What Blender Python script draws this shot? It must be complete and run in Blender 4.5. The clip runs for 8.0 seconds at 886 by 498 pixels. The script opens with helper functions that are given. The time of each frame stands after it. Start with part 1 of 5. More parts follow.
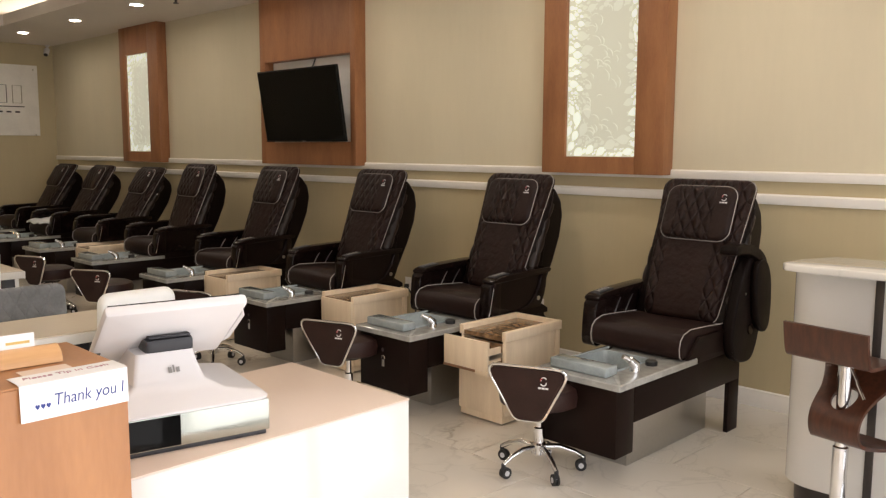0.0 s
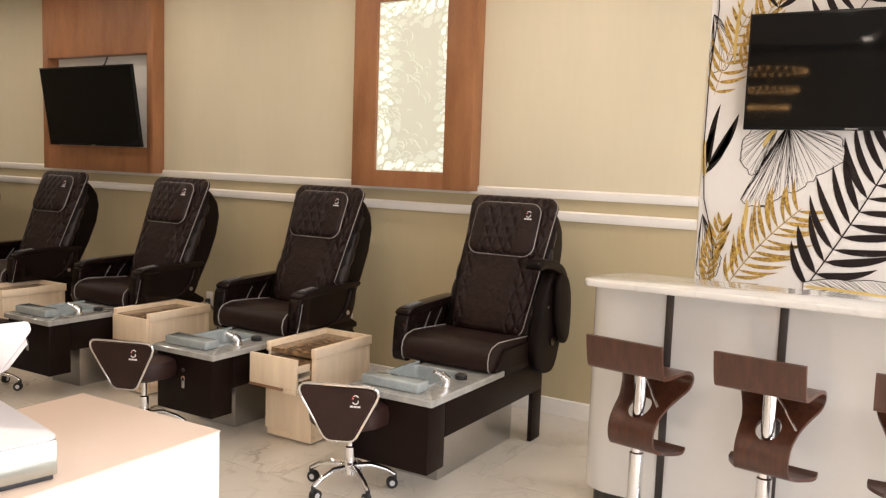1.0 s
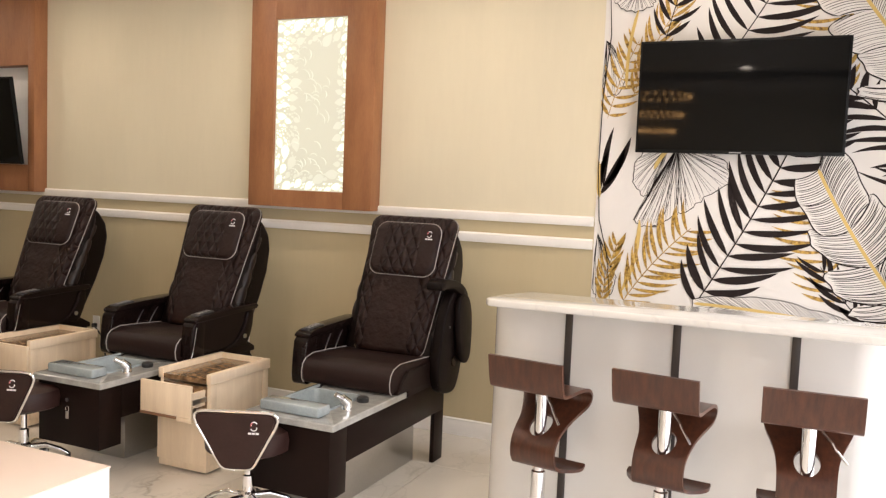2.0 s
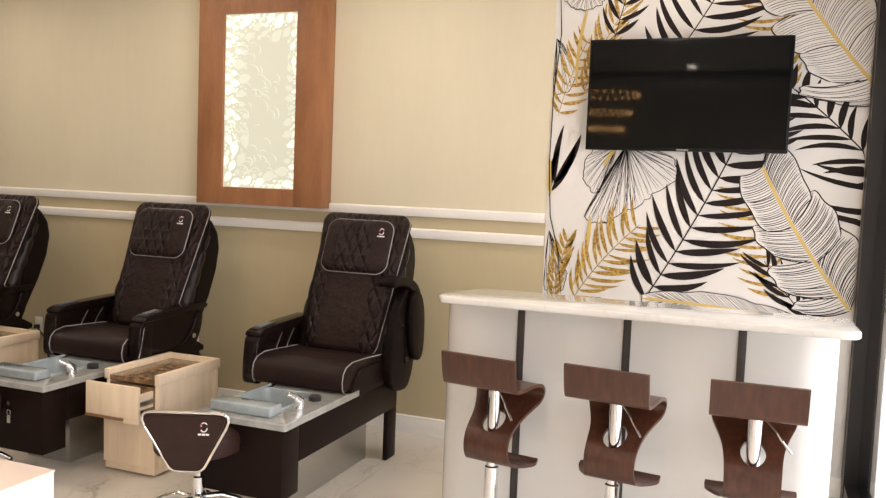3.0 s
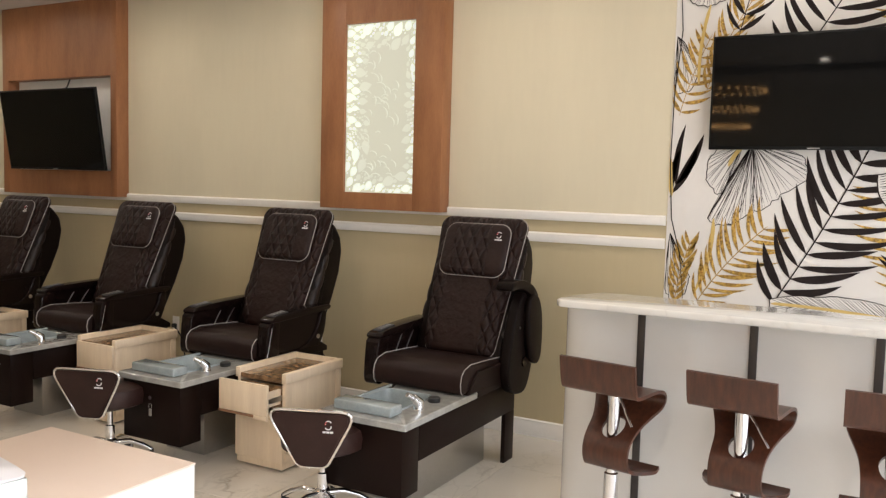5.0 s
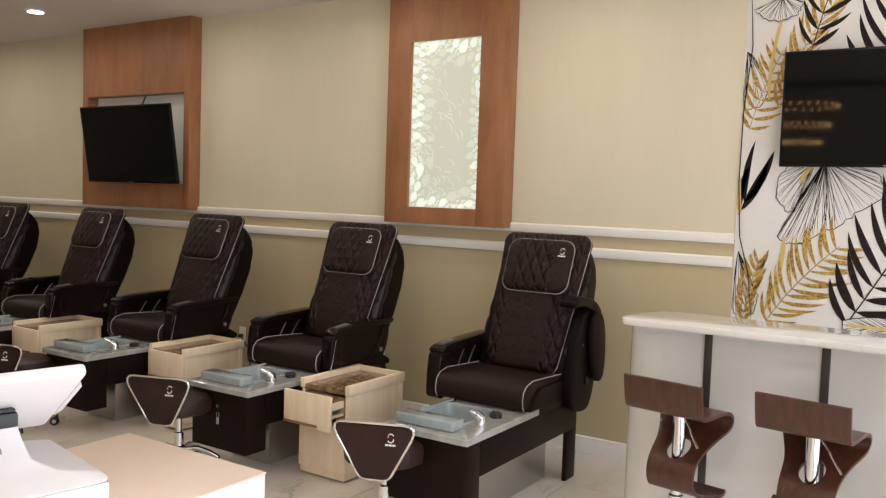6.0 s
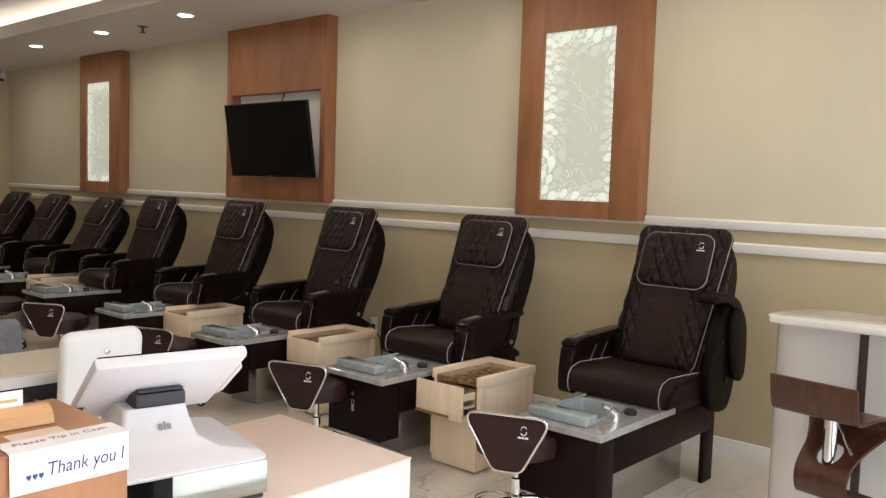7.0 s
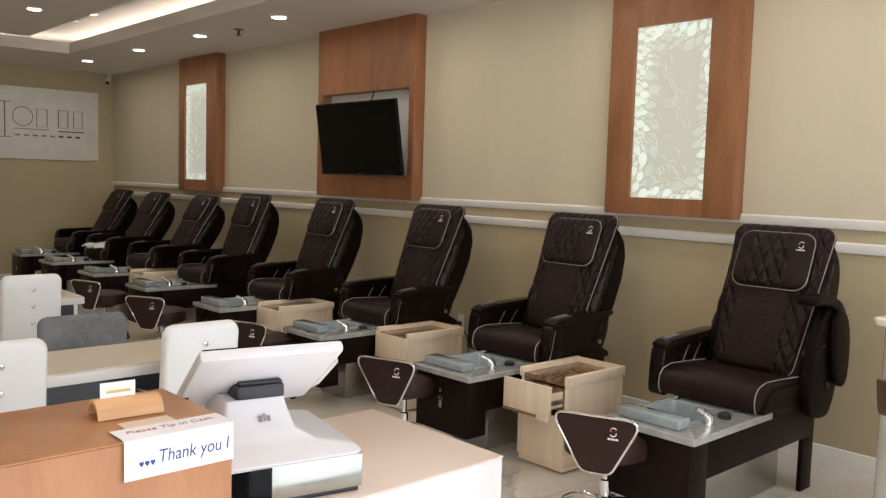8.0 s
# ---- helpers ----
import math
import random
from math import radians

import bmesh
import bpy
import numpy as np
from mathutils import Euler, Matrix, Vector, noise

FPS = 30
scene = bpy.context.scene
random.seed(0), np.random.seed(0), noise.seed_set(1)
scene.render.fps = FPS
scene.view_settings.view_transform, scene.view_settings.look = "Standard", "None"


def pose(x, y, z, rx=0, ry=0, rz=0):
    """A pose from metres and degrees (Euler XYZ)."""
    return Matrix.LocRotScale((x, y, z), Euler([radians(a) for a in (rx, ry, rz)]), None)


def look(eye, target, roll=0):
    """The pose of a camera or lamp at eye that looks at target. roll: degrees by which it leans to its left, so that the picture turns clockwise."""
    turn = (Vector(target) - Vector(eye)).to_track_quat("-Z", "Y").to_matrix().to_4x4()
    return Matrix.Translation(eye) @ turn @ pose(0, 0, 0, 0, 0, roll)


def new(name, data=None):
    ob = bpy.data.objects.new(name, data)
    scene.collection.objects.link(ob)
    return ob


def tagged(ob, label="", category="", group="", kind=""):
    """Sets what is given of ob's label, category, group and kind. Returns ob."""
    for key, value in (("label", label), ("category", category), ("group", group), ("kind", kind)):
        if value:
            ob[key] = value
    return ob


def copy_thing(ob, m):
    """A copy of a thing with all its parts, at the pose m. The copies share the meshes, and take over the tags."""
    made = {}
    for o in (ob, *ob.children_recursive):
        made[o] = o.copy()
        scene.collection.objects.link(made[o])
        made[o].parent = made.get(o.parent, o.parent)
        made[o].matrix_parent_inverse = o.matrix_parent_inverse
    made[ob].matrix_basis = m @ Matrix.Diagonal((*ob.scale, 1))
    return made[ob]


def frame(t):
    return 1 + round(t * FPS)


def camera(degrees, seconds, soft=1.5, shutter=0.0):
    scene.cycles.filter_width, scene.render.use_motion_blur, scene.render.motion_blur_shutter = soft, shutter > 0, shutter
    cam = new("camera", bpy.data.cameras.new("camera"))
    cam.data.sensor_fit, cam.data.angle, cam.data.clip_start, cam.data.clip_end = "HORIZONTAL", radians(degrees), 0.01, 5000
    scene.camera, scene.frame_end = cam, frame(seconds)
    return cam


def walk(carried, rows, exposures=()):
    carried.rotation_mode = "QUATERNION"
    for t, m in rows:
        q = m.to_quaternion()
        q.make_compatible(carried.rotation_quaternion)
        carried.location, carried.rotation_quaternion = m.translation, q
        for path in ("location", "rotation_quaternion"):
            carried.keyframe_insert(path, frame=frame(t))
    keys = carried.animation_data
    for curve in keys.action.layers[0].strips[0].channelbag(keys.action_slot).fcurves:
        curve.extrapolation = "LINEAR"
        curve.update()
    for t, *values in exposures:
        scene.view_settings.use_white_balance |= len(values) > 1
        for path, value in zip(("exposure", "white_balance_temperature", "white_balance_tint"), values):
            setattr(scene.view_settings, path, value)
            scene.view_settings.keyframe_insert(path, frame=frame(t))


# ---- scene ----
cam = camera(56.0, 8.0, soft=1.3)
PATH = [
    (0, (0.435, 0.182, 1.545), (-0.958, 1.597, 1.304), 0.2),
    (0.2, (0.405, 0.193, 1.543), (-0.878, 1.708, 1.297), 0.7),
    (0.5, (0.37, 0.206, 1.542), (-0.793, 1.815, 1.3), 1.4),
    (1, (0.354, 0.219, 1.552), (-0.671, 1.924, 1.347), 2.0),
    (1.5, (0.339, 0.229, 1.553), (-0.586, 1.994, 1.39), 2.2),
    (2, (0.33, 0.233, 1.556), (-0.483, 2.054, 1.406), 2.3),
    (2.2, (0.325, 0.242, 1.552), (-0.438, 2.084, 1.401), 2.3),
    (2.75, (0.325, 0.242, 1.552), (-0.373, 2.110, 1.401), 2.3),
    (3.3, (0.326, 0.229, 1.552), (-0.411, 2.082, 1.399), 2.2),
    (3.5, (0.326, 0.228, 1.552), (-0.445, 2.067, 1.396), 2.2),
    (4, (0.337, 0.23, 1.552), (-0.523, 2.029, 1.389), 1.9),
    (4.5, (0.332, 0.225, 1.556), (-0.59, 1.992, 1.386), 1.6),
    (5.8, (0.327, 0.196, 1.571), (-0.718, 1.897, 1.444), 1.8),
    (6, (0.325, 0.191, 1.571), (-0.76, 1.866, 1.444), 1.9),
    (6.5, (0.306, 0.178, 1.568), (-0.909, 1.76, 1.433), 1.8),
    (7, (0.285, 0.169, 1.559), (-1.035, 1.664, 1.409), 1.8),
    (7.5, (0.283, 0.161, 1.562), (-1.11, 1.587, 1.403), 1.7),
    (8, (0.272, 0.158, 1.559), (-1.193, 1.51, 1.397), 1.7),
]

walk(cam, [(t, look(eye, target, roll)) for t, eye, target, roll in PATH],
     exposures=[(0.0, -0.34, 6530, 13), (0.5, -0.22, 6580, 14), (1.0, -0.05, 6550, 15), (1.5, 0.09, 6480, 15), (2.2, 0.08, 6450, 15),
                (3.5, -0.07, 6430, 13), (4.5, -0.18, 6290, 12), (6.0, -0.28, 6130, 11), (8.0, -0.39, 6010, 11)])

# ---------------------------------------------------------------- light
world = bpy.data.worlds.new("sky")
scene.world = world
world.use_nodes = True
wn = world.node_tree.nodes
sky = wn.new("ShaderNodeTexSky")
sky.sky_type = "NISHITA"
sky.sun_disc = False
sky.sun_elevation, sky.sun_rotation = radians(52), radians(240)
world.node_tree.links.new(sky.outputs[0], wn["Background"].inputs[0])
wn["Background"].inputs[1].default_value = 0.12


def area_lamp(name, m, sx, sy, watts, colour):
    d = bpy.data.lights.new(name, "AREA")
    d.shape, d.size, d.size_y, d.energy, d.color = "RECTANGLE", sx, sy, watts, colour
    ob = new(name, d)
    ob.matrix_world = m
    return ob


# daylight in the shopfront's opening
area_lamp("shopfront_daylight", look((0.91, 0.7, 1.2), (-3, 0.7, 1.2)), 7.6, 2.2, 178, (1.0, 0.97, 0.94))
SUN = bpy.data.lights.new("sun", "SUN")
SUN.energy, SUN.angle, SUN.color = 2.5, radians(0.5), (1, 0.95, 0.88)
new("sun", SUN).matrix_world = look((-9, -5, 12), (0, 0, 0))

# ---------------------------------------------------------------- materials


def material(name, base=(0.5, 0.5, 0.5), rough=0.5, metal=0.0, var=0.08, scale=6.0, bump=0.0, bump_scale=60.0,
             coat=0.0, stretch=(1, 1, 1), dark=None, detail=6.0, rough_var=0.06, spec=0.5):
    """A surface with two scales of variation in colour and gloss, and a fine relief."""
    m = bpy.data.materials.new(name)
    m.use_nodes = True
    n, l = m.node_tree.nodes, m.node_tree.links
    b = n["Principled BSDF"]
    tc = n.new("ShaderNodeTexCoord")
    mp = n.new("ShaderNodeMapping")
    mp.inputs["Scale"].default_value = stretch
    l.new(tc.outputs["Object"], mp.inputs[0])
    t1 = n.new("ShaderNodeTexNoise")
    t1.inputs["Scale"].default_value, t1.inputs["Detail"].default_value = scale, detail
    l.new(mp.outputs[0], t1.inputs["Vector"])
    t2 = n.new("ShaderNodeTexNoise")
    t2.inputs["Scale"].default_value, t2.inputs["Detail"].default_value = scale * 9, 3
    l.new(mp.outputs[0], t2.inputs["Vector"])
    add = n.new("ShaderNodeMath")
    add.operation = "MULTIPLY_ADD"
    add.inputs[1].default_value = 0.4
    l.new(t2.outputs[0], add.inputs[0])
    l.new(t1.outputs[0], add.inputs[2])
    ramp = n.new("ShaderNodeValToRGB")
    d = dark or tuple(c * (1 - var) for c in base)
    ramp.color_ramp.elements[0].position, ramp.color_ramp.elements[0].color = 0.45, (*d, 1)
    ramp.color_ramp.elements[1].position, ramp.color_ramp.elements[1].color = 0.95, (*[min(1, c * (1 + var * 0.6)) for c in base], 1)
    l.new(add.outputs[0], ramp.inputs[0])
    l.new(ramp.outputs[0], b.inputs["Base Color"])
    rr = n.new("ShaderNodeMapRange")
    rr.inputs["To Min"].default_value, rr.inputs["To Max"].default_value = max(0.02, rough - rough_var), min(1, rough + rough_var)
    l.new(t1.outputs[0], rr.inputs[0])
    l.new(rr.outputs[0], b.inputs["Roughness"])
    b.inputs["Metallic"].default_value = metal
    b.inputs["Coat Weight"].default_value = coat
    b.inputs["Coat Roughness"].default_value = 0.08
    b.inputs["Specular IOR Level"].default_value = spec
    if bump:
        t3 = n.new("ShaderNodeTexNoise")
        t3.inputs["Scale"].default_value, t3.inputs["Detail"].default_value = bump_scale, 4
        l.new(mp.outputs[0], t3.inputs["Vector"])
        bp = n.new("ShaderNodeBump")
        bp.inputs["Strength"].default_value, bp.inputs["Distance"].default_value = bump, 0.002
        l.new(t3.outputs[0], bp.inputs["Height"])
        l.new(bp.outputs[0], b.inputs["Normal"])
    return m


def glow(name, colour, strength, base=None):
    m = bpy.data.materials.new(name)
    m.use_nodes = True
    b = m.node_tree.nodes["Principled BSDF"]
    b.inputs["Base Color"].default_value = (*(base or colour), 1)
    b.inputs["Emission Color"].default_value = (*colour, 1)
    b.inputs["Emission Strength"].default_value = strength
    return m


def wood(name, light, dark, rough, axis="z", coat=0.2, grain=1.0):
    """Veneer with a long grain along one axis, and broad streaks."""
    st = {"x": (1.2, 14, 14), "y": (14, 1.2, 14), "z": (14, 14, 1.2)}[axis]
    m = material(name, light, rough, 0, 0.1, 1.6 * grain, 0.05, 20, coat, st, dark, 8)
    return m


def quilted(name, base, rough, centre, side, rest, axis=0, pitch=0.085, strength=0.9):
    """Leather; diamond stitching where the distance from the middle lies below centre or above side."""
    m = material(name, base, rough, 0, 0.25, 9, 0.0, rough_var=0.08, spec=0.2)
    n, l = m.node_tree.nodes, m.node_tree.links
    tc = n.new("ShaderNodeTexCoord")
    sp = n.new("ShaderNodeSeparateXYZ")
    l.new(tc.outputs["Object"], sp.inputs[0])

    def mth(op, a, b=None):
        q = n.new("ShaderNodeMath")
        q.operation = op
        for k, v in enumerate((a, b)):
            if v is None:
                continue
            if isinstance(v, (int, float)):
                q.inputs[k].default_value = v
            else:
                l.new(v, q.inputs[k])
        return q.outputs[0]

    x, z = sp.outputs[axis], sp.outputs[2]
    u = mth("MULTIPLY", mth("ADD", mth("MULTIPLY", x, 1.75), z), 3.1416 / pitch)
    v = mth("MULTIPLY", mth("SUBTRACT", mth("MULTIPLY", x, 1.75), z), 3.1416 / pitch)
    f = mth("POWER", mth("MINIMUM", mth("ABSOLUTE", mth("SINE", u)), mth("ABSOLUTE", mth("SINE", v))), 0.45)
    ax = mth("ABSOLUTE", x)
    on = mth("MAXIMUM", mth("LESS_THAN", ax, centre), mth("MAXIMUM", mth("GREATER_THAN", ax, side), mth("GREATER_THAN", z, rest)))
    seam = mth("GREATER_THAN", mth("ABSOLUTE", mth("SUBTRACT", ax, centre if centre > 0 else side)), 0.003)
    h = mth("MULTIPLY", mth("ADD", mth("MULTIPLY", f, on), mth("SUBTRACT", 1.0, on)), seam)
    ns = n.new("ShaderNodeTexNoise")
    ns.inputs["Scale"].default_value = 22
    l.new(tc.outputs["Object"], ns.inputs["Vector"])
    hh = mth("ADD", h, mth("MULTIPLY", ns.outputs[0], 0.5))
    bp = n.new("ShaderNodeBump")
    bp.inputs["Strength"].default_value, bp.inputs["Distance"].default_value = strength, 0.017
    l.new(hh, bp.inputs["Height"])
    l.new(bp.outputs[0], n["Principled BSDF"].inputs["Normal"])
    return m


M = {}
M["wall"] = material("beige_wallpaper", (0.645, 0.582, 0.428), 0.75, 0, 0.04, 3, 0.25, 90, stretch=(1, 1, 0.15))
M["dado"] = material("khaki_wallpaper", (0.50, 0.42, 0.262), 0.75, 0, 0.05, 3, 0.25, 90, stretch=(1, 1, 0.15))
M["trim"] = material("white_trim_paint", (0.86, 0.83, 0.78), 0.4, 0, 0.04, 5)
M["ceiling"] = material("white_ceiling_paint", (0.73, 0.675, 0.61), 0.8, 0, 0.03, 2, 0.1, 120)
M["cherry"] = material("cherry_veneer", (0.33, 0.145, 0.059), 0.5, 0, 0.1, 2.2, 0.05, 20, 0.0, (5, 5, 1.1), (0.235, 0.096, 0.039), 9)
M["cherry_y"] = material("cherry_counter_veneer", (0.41, 0.19, 0.075), 0.42, 0, 0.1, 2.2, 0.05, 20, 0.08, (6, 6, 1.2), (0.33, 0.142, 0.054), 9)
M["maple"] = wood("maple_laminate", (0.85, 0.71, 0.53), (0.77, 0.62, 0.45), 0.45, "z", 0.05)
M["walnut"] = material("walnut_bentwood", (0.080, 0.027, 0.013), 0.32, 0, 0.1, 2.4, 0.04, 20, 0.15, (26, 26, 1.1), (0.034, 0.0115, 0.006), 8)
M["ply"] = material("plywood_edge", (0.25, 0.13, 0.07), 0.5)
M["leather"] = material("dark_brown_leather", (0.0175, 0.0077, 0.0061), 0.48, 0, 0.3, 9, 0.6, 24, spec=0.2)
M["stool_leather"] = material("chestnut_brown_leather", (0.030, 0.0125, 0.0100), 0.45, 0, 0.3, 9, 0.6, 24, spec=0.3)
M["band"] = material("polished_steel_band", (0.50, 0.52, 0.47), 0.20, 1.0, 0.04, 5)
M["quilt_back"] = quilted("quilted_brown_leather", (0.0175, 0.0077, 0.0061), 0.44, -1.0, 0.135, 1.22, 0, 0.115)
M["quilt_head"] = quilted("quilted_headrest_leather", (0.0170, 0.0075, 0.0060), 0.44, 0.115, 9.0, 9.0, 0, 0.115)
M["shell"] = material("black_brown_leather", (0.0062, 0.0034, 0.0029), 0.42, 0, 0.2, 8, 0.9, 12, spec=0.10)
M["glossy_leather"] = material("shiny_brown_leather", (0.012, 0.0064, 0.0054), 0.30, 0, 0.25, 8, 0.8, 16, spec=0.4)
M["lacquer"] = material("dark_lacquered_plastic", (0.0085, 0.0044, 0.0038), 0.14, 0, 0.2, 4, spec=0.2)
M["laminate"] = material("espresso_laminate", (0.0105, 0.0050, 0.0038), 0.42, 0, 0.25, 3, spec=0.11)
M["piping"] = material("grey_piping", (0.36, 0.33, 0.31), 0.5)
M["steel"] = material("brushed_steel", (0.50, 0.49, 0.47), 0.32, 1.0, 0.05, 5, 0.1, 40, stretch=(1, 12, 12))
M["chrome"] = material("chrome", (0.85, 0.85, 0.86), 0.07, 1.0, 0.02, 4, rough_var=0.03)
M["tray"] = material("silver_grey_resin", (0.36, 0.36, 0.34), 0.16, 0, 0.22, 18, 0.5, 26, coat=0.6)
M["basin"] = material("blue_grey_acrylic", (0.34, 0.39, 0.40), 0.12, 0, 0.20, 14, 0.8, 16, coat=0.8)
M["white"] = material("white_gloss_laminate", (0.71, 0.695, 0.66), 0.08, 0, 0.02, 2, coat=0.3)
M["beige_top"] = material("beige_laminate_top", (0.72, 0.58, 0.48), 0.35, 0, 0.03, 3)
M["table_top"] = material("sand_coloured_table_top", (0.62, 0.54, 0.42), 0.3, 0, 0.05, 5)
M["plastic_w"] = material("white_plastic", (0.70, 0.68, 0.68), 0.32, 0, 0.02, 3)
M["plastic_b"] = material("black_plastic", (0.02, 0.02, 0.024), 0.4, 0, 0.1, 5)
M["rubber"] = material("black_rubber", (0.012, 0.012, 0.012), 0.6)
M["wheel_grey"] = material("grey_caster_hub", (0.6, 0.6, 0.62), 0.4)
M["screen"] = material("black_screen_glass", (0.004, 0.004, 0.004), 0.04, 0, 0.1, 2, rough_var=0.008, spec=0.13)
M["bezel"] = material("black_bezel", (0.006, 0.006, 0.006), 0.4, spec=0.15)
M["white_leather"] = material("white_leatherette", (0.86, 0.88, 0.88), 0.42, 0, 0.03, 6, 0.3, 30)
M["grey_leather"] = quilted("grey_quilted_leatherette", (0.22, 0.23, 0.24), 0.45, 0.15, 9.0, 9.0, 1, 0.12, 0.4)
M["dark_glass"] = material("dark_table_panel", (0.03, 0.033, 0.04), 0.2, 0, 0.1, 3)
M["granite"] = material("brown_granite", (0.30, 0.19, 0.10), 0.25, 0, 0.7, 30, dark=(0.03, 0.015, 0.008), coat=0.3)
M["stripe"] = material("dark_bronze_strip", (0.035, 0.028, 0.025), 0.35)
M["alu"] = material("dark_bronze_aluminium", (0.03, 0.027, 0.025), 0.4, 0.6)
M["paper"] = material("white_paper", (0.82, 0.82, 0.82), 0.7)
M["ink"] = material("blue_ink", (0.03, 0.05, 0.22), 0.6)
M["ink_red"] = material("faded_red_ink", (0.45, 0.2, 0.25), 0.6)
M["signboard"] = material("white_sign_panel", (0.80, 0.77, 0.71), 0.4)
M["gold"] = material("gold_foil", (0.56, 0.36, 0.08), 0.45, 0.2, 0.5, 75, dark=(0.10, 0.045, 0.008))
M["gold_flat"] = material("ochre_print", (0.62, 0.44, 0.14), 0.6)
M["black_print"] = material("black_print", (0.020, 0.014, 0.013), 0.8, spec=0.15)
M["mural"] = material("mural_paper", (0.71, 0.68, 0.64), 0.65, 0, 0.02, 3)
M["white_print"] = material("white_logo_print", (0.8, 0.8, 0.8), 0.5)
M["red_print"] = material("red_logo_print", (0.5, 0.02, 0.03), 0.5)
M["grey_print"] = material("grey_print", (0.25, 0.24, 0.23), 0.5)
M["bronze_letter"] = material("bronze_letter", (0.30, 0.26, 0.18), 0.3, 0.7)
M["led"] = glow("led_strip", (1.0, 0.93, 0.82), 15)
M["downlight"] = glow("downlight_disc", (1.0, 0.88, 0.73), 178)
M["glass_glow"] = glow("edge_lit_panel", (0.91, 0.90, 0.71), 0.46, (0.38, 0.38, 0.30))
M["leaf_dim"] = glow("dim_leaf_cutout", (0.92, 0.94, 0.76), 0.54, (0.40, 0.40, 0.33))
M["leaf_glow"] = glow("lit_leaf_cutout", (0.93, 1.0, 0.82), 0.86, (0.45, 0.48, 0.40))
M["ground"] = material("pavement", (0.30, 0.29, 0.27), 0.8, 0, 0.1, 4)
M["grout"] = material("pale_grout", (0.40, 0.35, 0.29), 0.8)


def marble():
    m = bpy.data.materials.new("polished_marble_tile")
    m.use_nodes = True
    n, l = m.node_tree.nodes, m.node_tree.links
    b = n["Principled BSDF"]
    geo = n.new("ShaderNodeNewGeometry")
    info = n.new("ShaderNodeObjectInfo")
    off = n.new("ShaderNodeVectorMath")
    off.operation = "MULTIPLY_ADD"
    comb = n.new("ShaderNodeCombineXYZ")
    l.new(info.outputs["Random"], comb.inputs[0])
    l.new(info.outputs["Random"], comb.inputs[1])
    off.inputs[1].default_value = (40, 23, 0)
    l.new(comb.outputs[0], off.inputs[0])
    l.new(geo.outputs["Position"], off.inputs[2])
    warp = n.new("ShaderNodeTexNoise")
    warp.inputs["Scale"].default_value, warp.inputs["Detail"].default_value = 1.3, 5
    l.new(off.outputs[0], warp.inputs["Vector"])
    vein = n.new("ShaderNodeMath")
    vein.operation = "SUBTRACT"
    vein.inputs[1].default_value = 0.5
    l.new(warp.outputs[0], vein.inputs[0])
    ab = n.new("ShaderNodeMath")
    ab.operation = "ABSOLUTE"
    l.new(vein.outputs[0], ab.inputs[0])
    ramp = n.new("ShaderNodeValToRGB")
    e = ramp.color_ramp.elements
    e[0].position, e[0].color = 0.0, (0.40, 0.355, 0.295, 1)
    e[1].position, e[1].color = 0.012, (0.69, 0.64, 0.56, 1)
    k = e.new(0.12)
    k.color = (0.73, 0.69, 0.62, 1)
    l.new(ab.outputs[0], ramp.inputs[0])
    big = n.new("ShaderNodeTexNoise")
    big.inputs["Scale"].default_value = 0.9
    l.new(off.outputs[0], big.inputs["Vector"])
    msk = n.new("ShaderNodeMapRange")
    msk.inputs["From Min"].default_value, msk.inputs["From Max"].default_value = 0.51, 0.63
    l.new(big.outputs[0], msk.inputs[0])
    mix = n.new("ShaderNodeMix")
    mix.data_type = "RGBA"
    mix.inputs["A"].default_value = (0.72, 0.675, 0.60, 1)
    l.new(msk.outputs[0], mix.inputs["Factor"])
    l.new(ramp.outputs[0], mix.inputs["B"])
    fine = n.new("ShaderNodeTexNoise")
    fine.inputs["Scale"].default_value, fine.inputs["Detail"].default_value, fine.inputs["Distortion"].default_value = 2.6, 7, 1.2
    l.new(off.outputs[0], fine.inputs["Vector"])
    fv = n.new("ShaderNodeMath")
    fv.operation = "SUBTRACT"
    fv.inputs[1].default_value = 0.52
    l.new(fine.outputs[0], fv.inputs[0])
    fa = n.new("ShaderNodeMath")
    fa.operation = "ABSOLUTE"
    l.new(fv.outputs[0], fa.inputs[0])
    fr = n.new("ShaderNodeMapRange")
    fr.inputs["From Max"].default_value = 0.02
    fr.inputs["To Min"].default_value, fr.inputs["To Max"].default_value = 0.90, 1.0
    l.new(fa.outputs[0], fr.inputs[0])
    mul = n.new("ShaderNodeMix")
    mul.data_type, mul.blend_type = "RGBA", "MULTIPLY"
    mul.inputs["Factor"].default_value = 1.0
    l.new(mix.outputs["Result"], mul.inputs["A"])
    l.new(fr.outputs[0], mul.inputs["B"])
    l.new(mul.outputs["Result"], b.inputs["Base Color"])
    b.inputs["Roughness"].default_value = 0.10
    b.inputs["Coat Weight"].default_value = 0.3
    b.inputs["Coat Roughness"].default_value = 0.04
    return m


M["marble"] = marble()
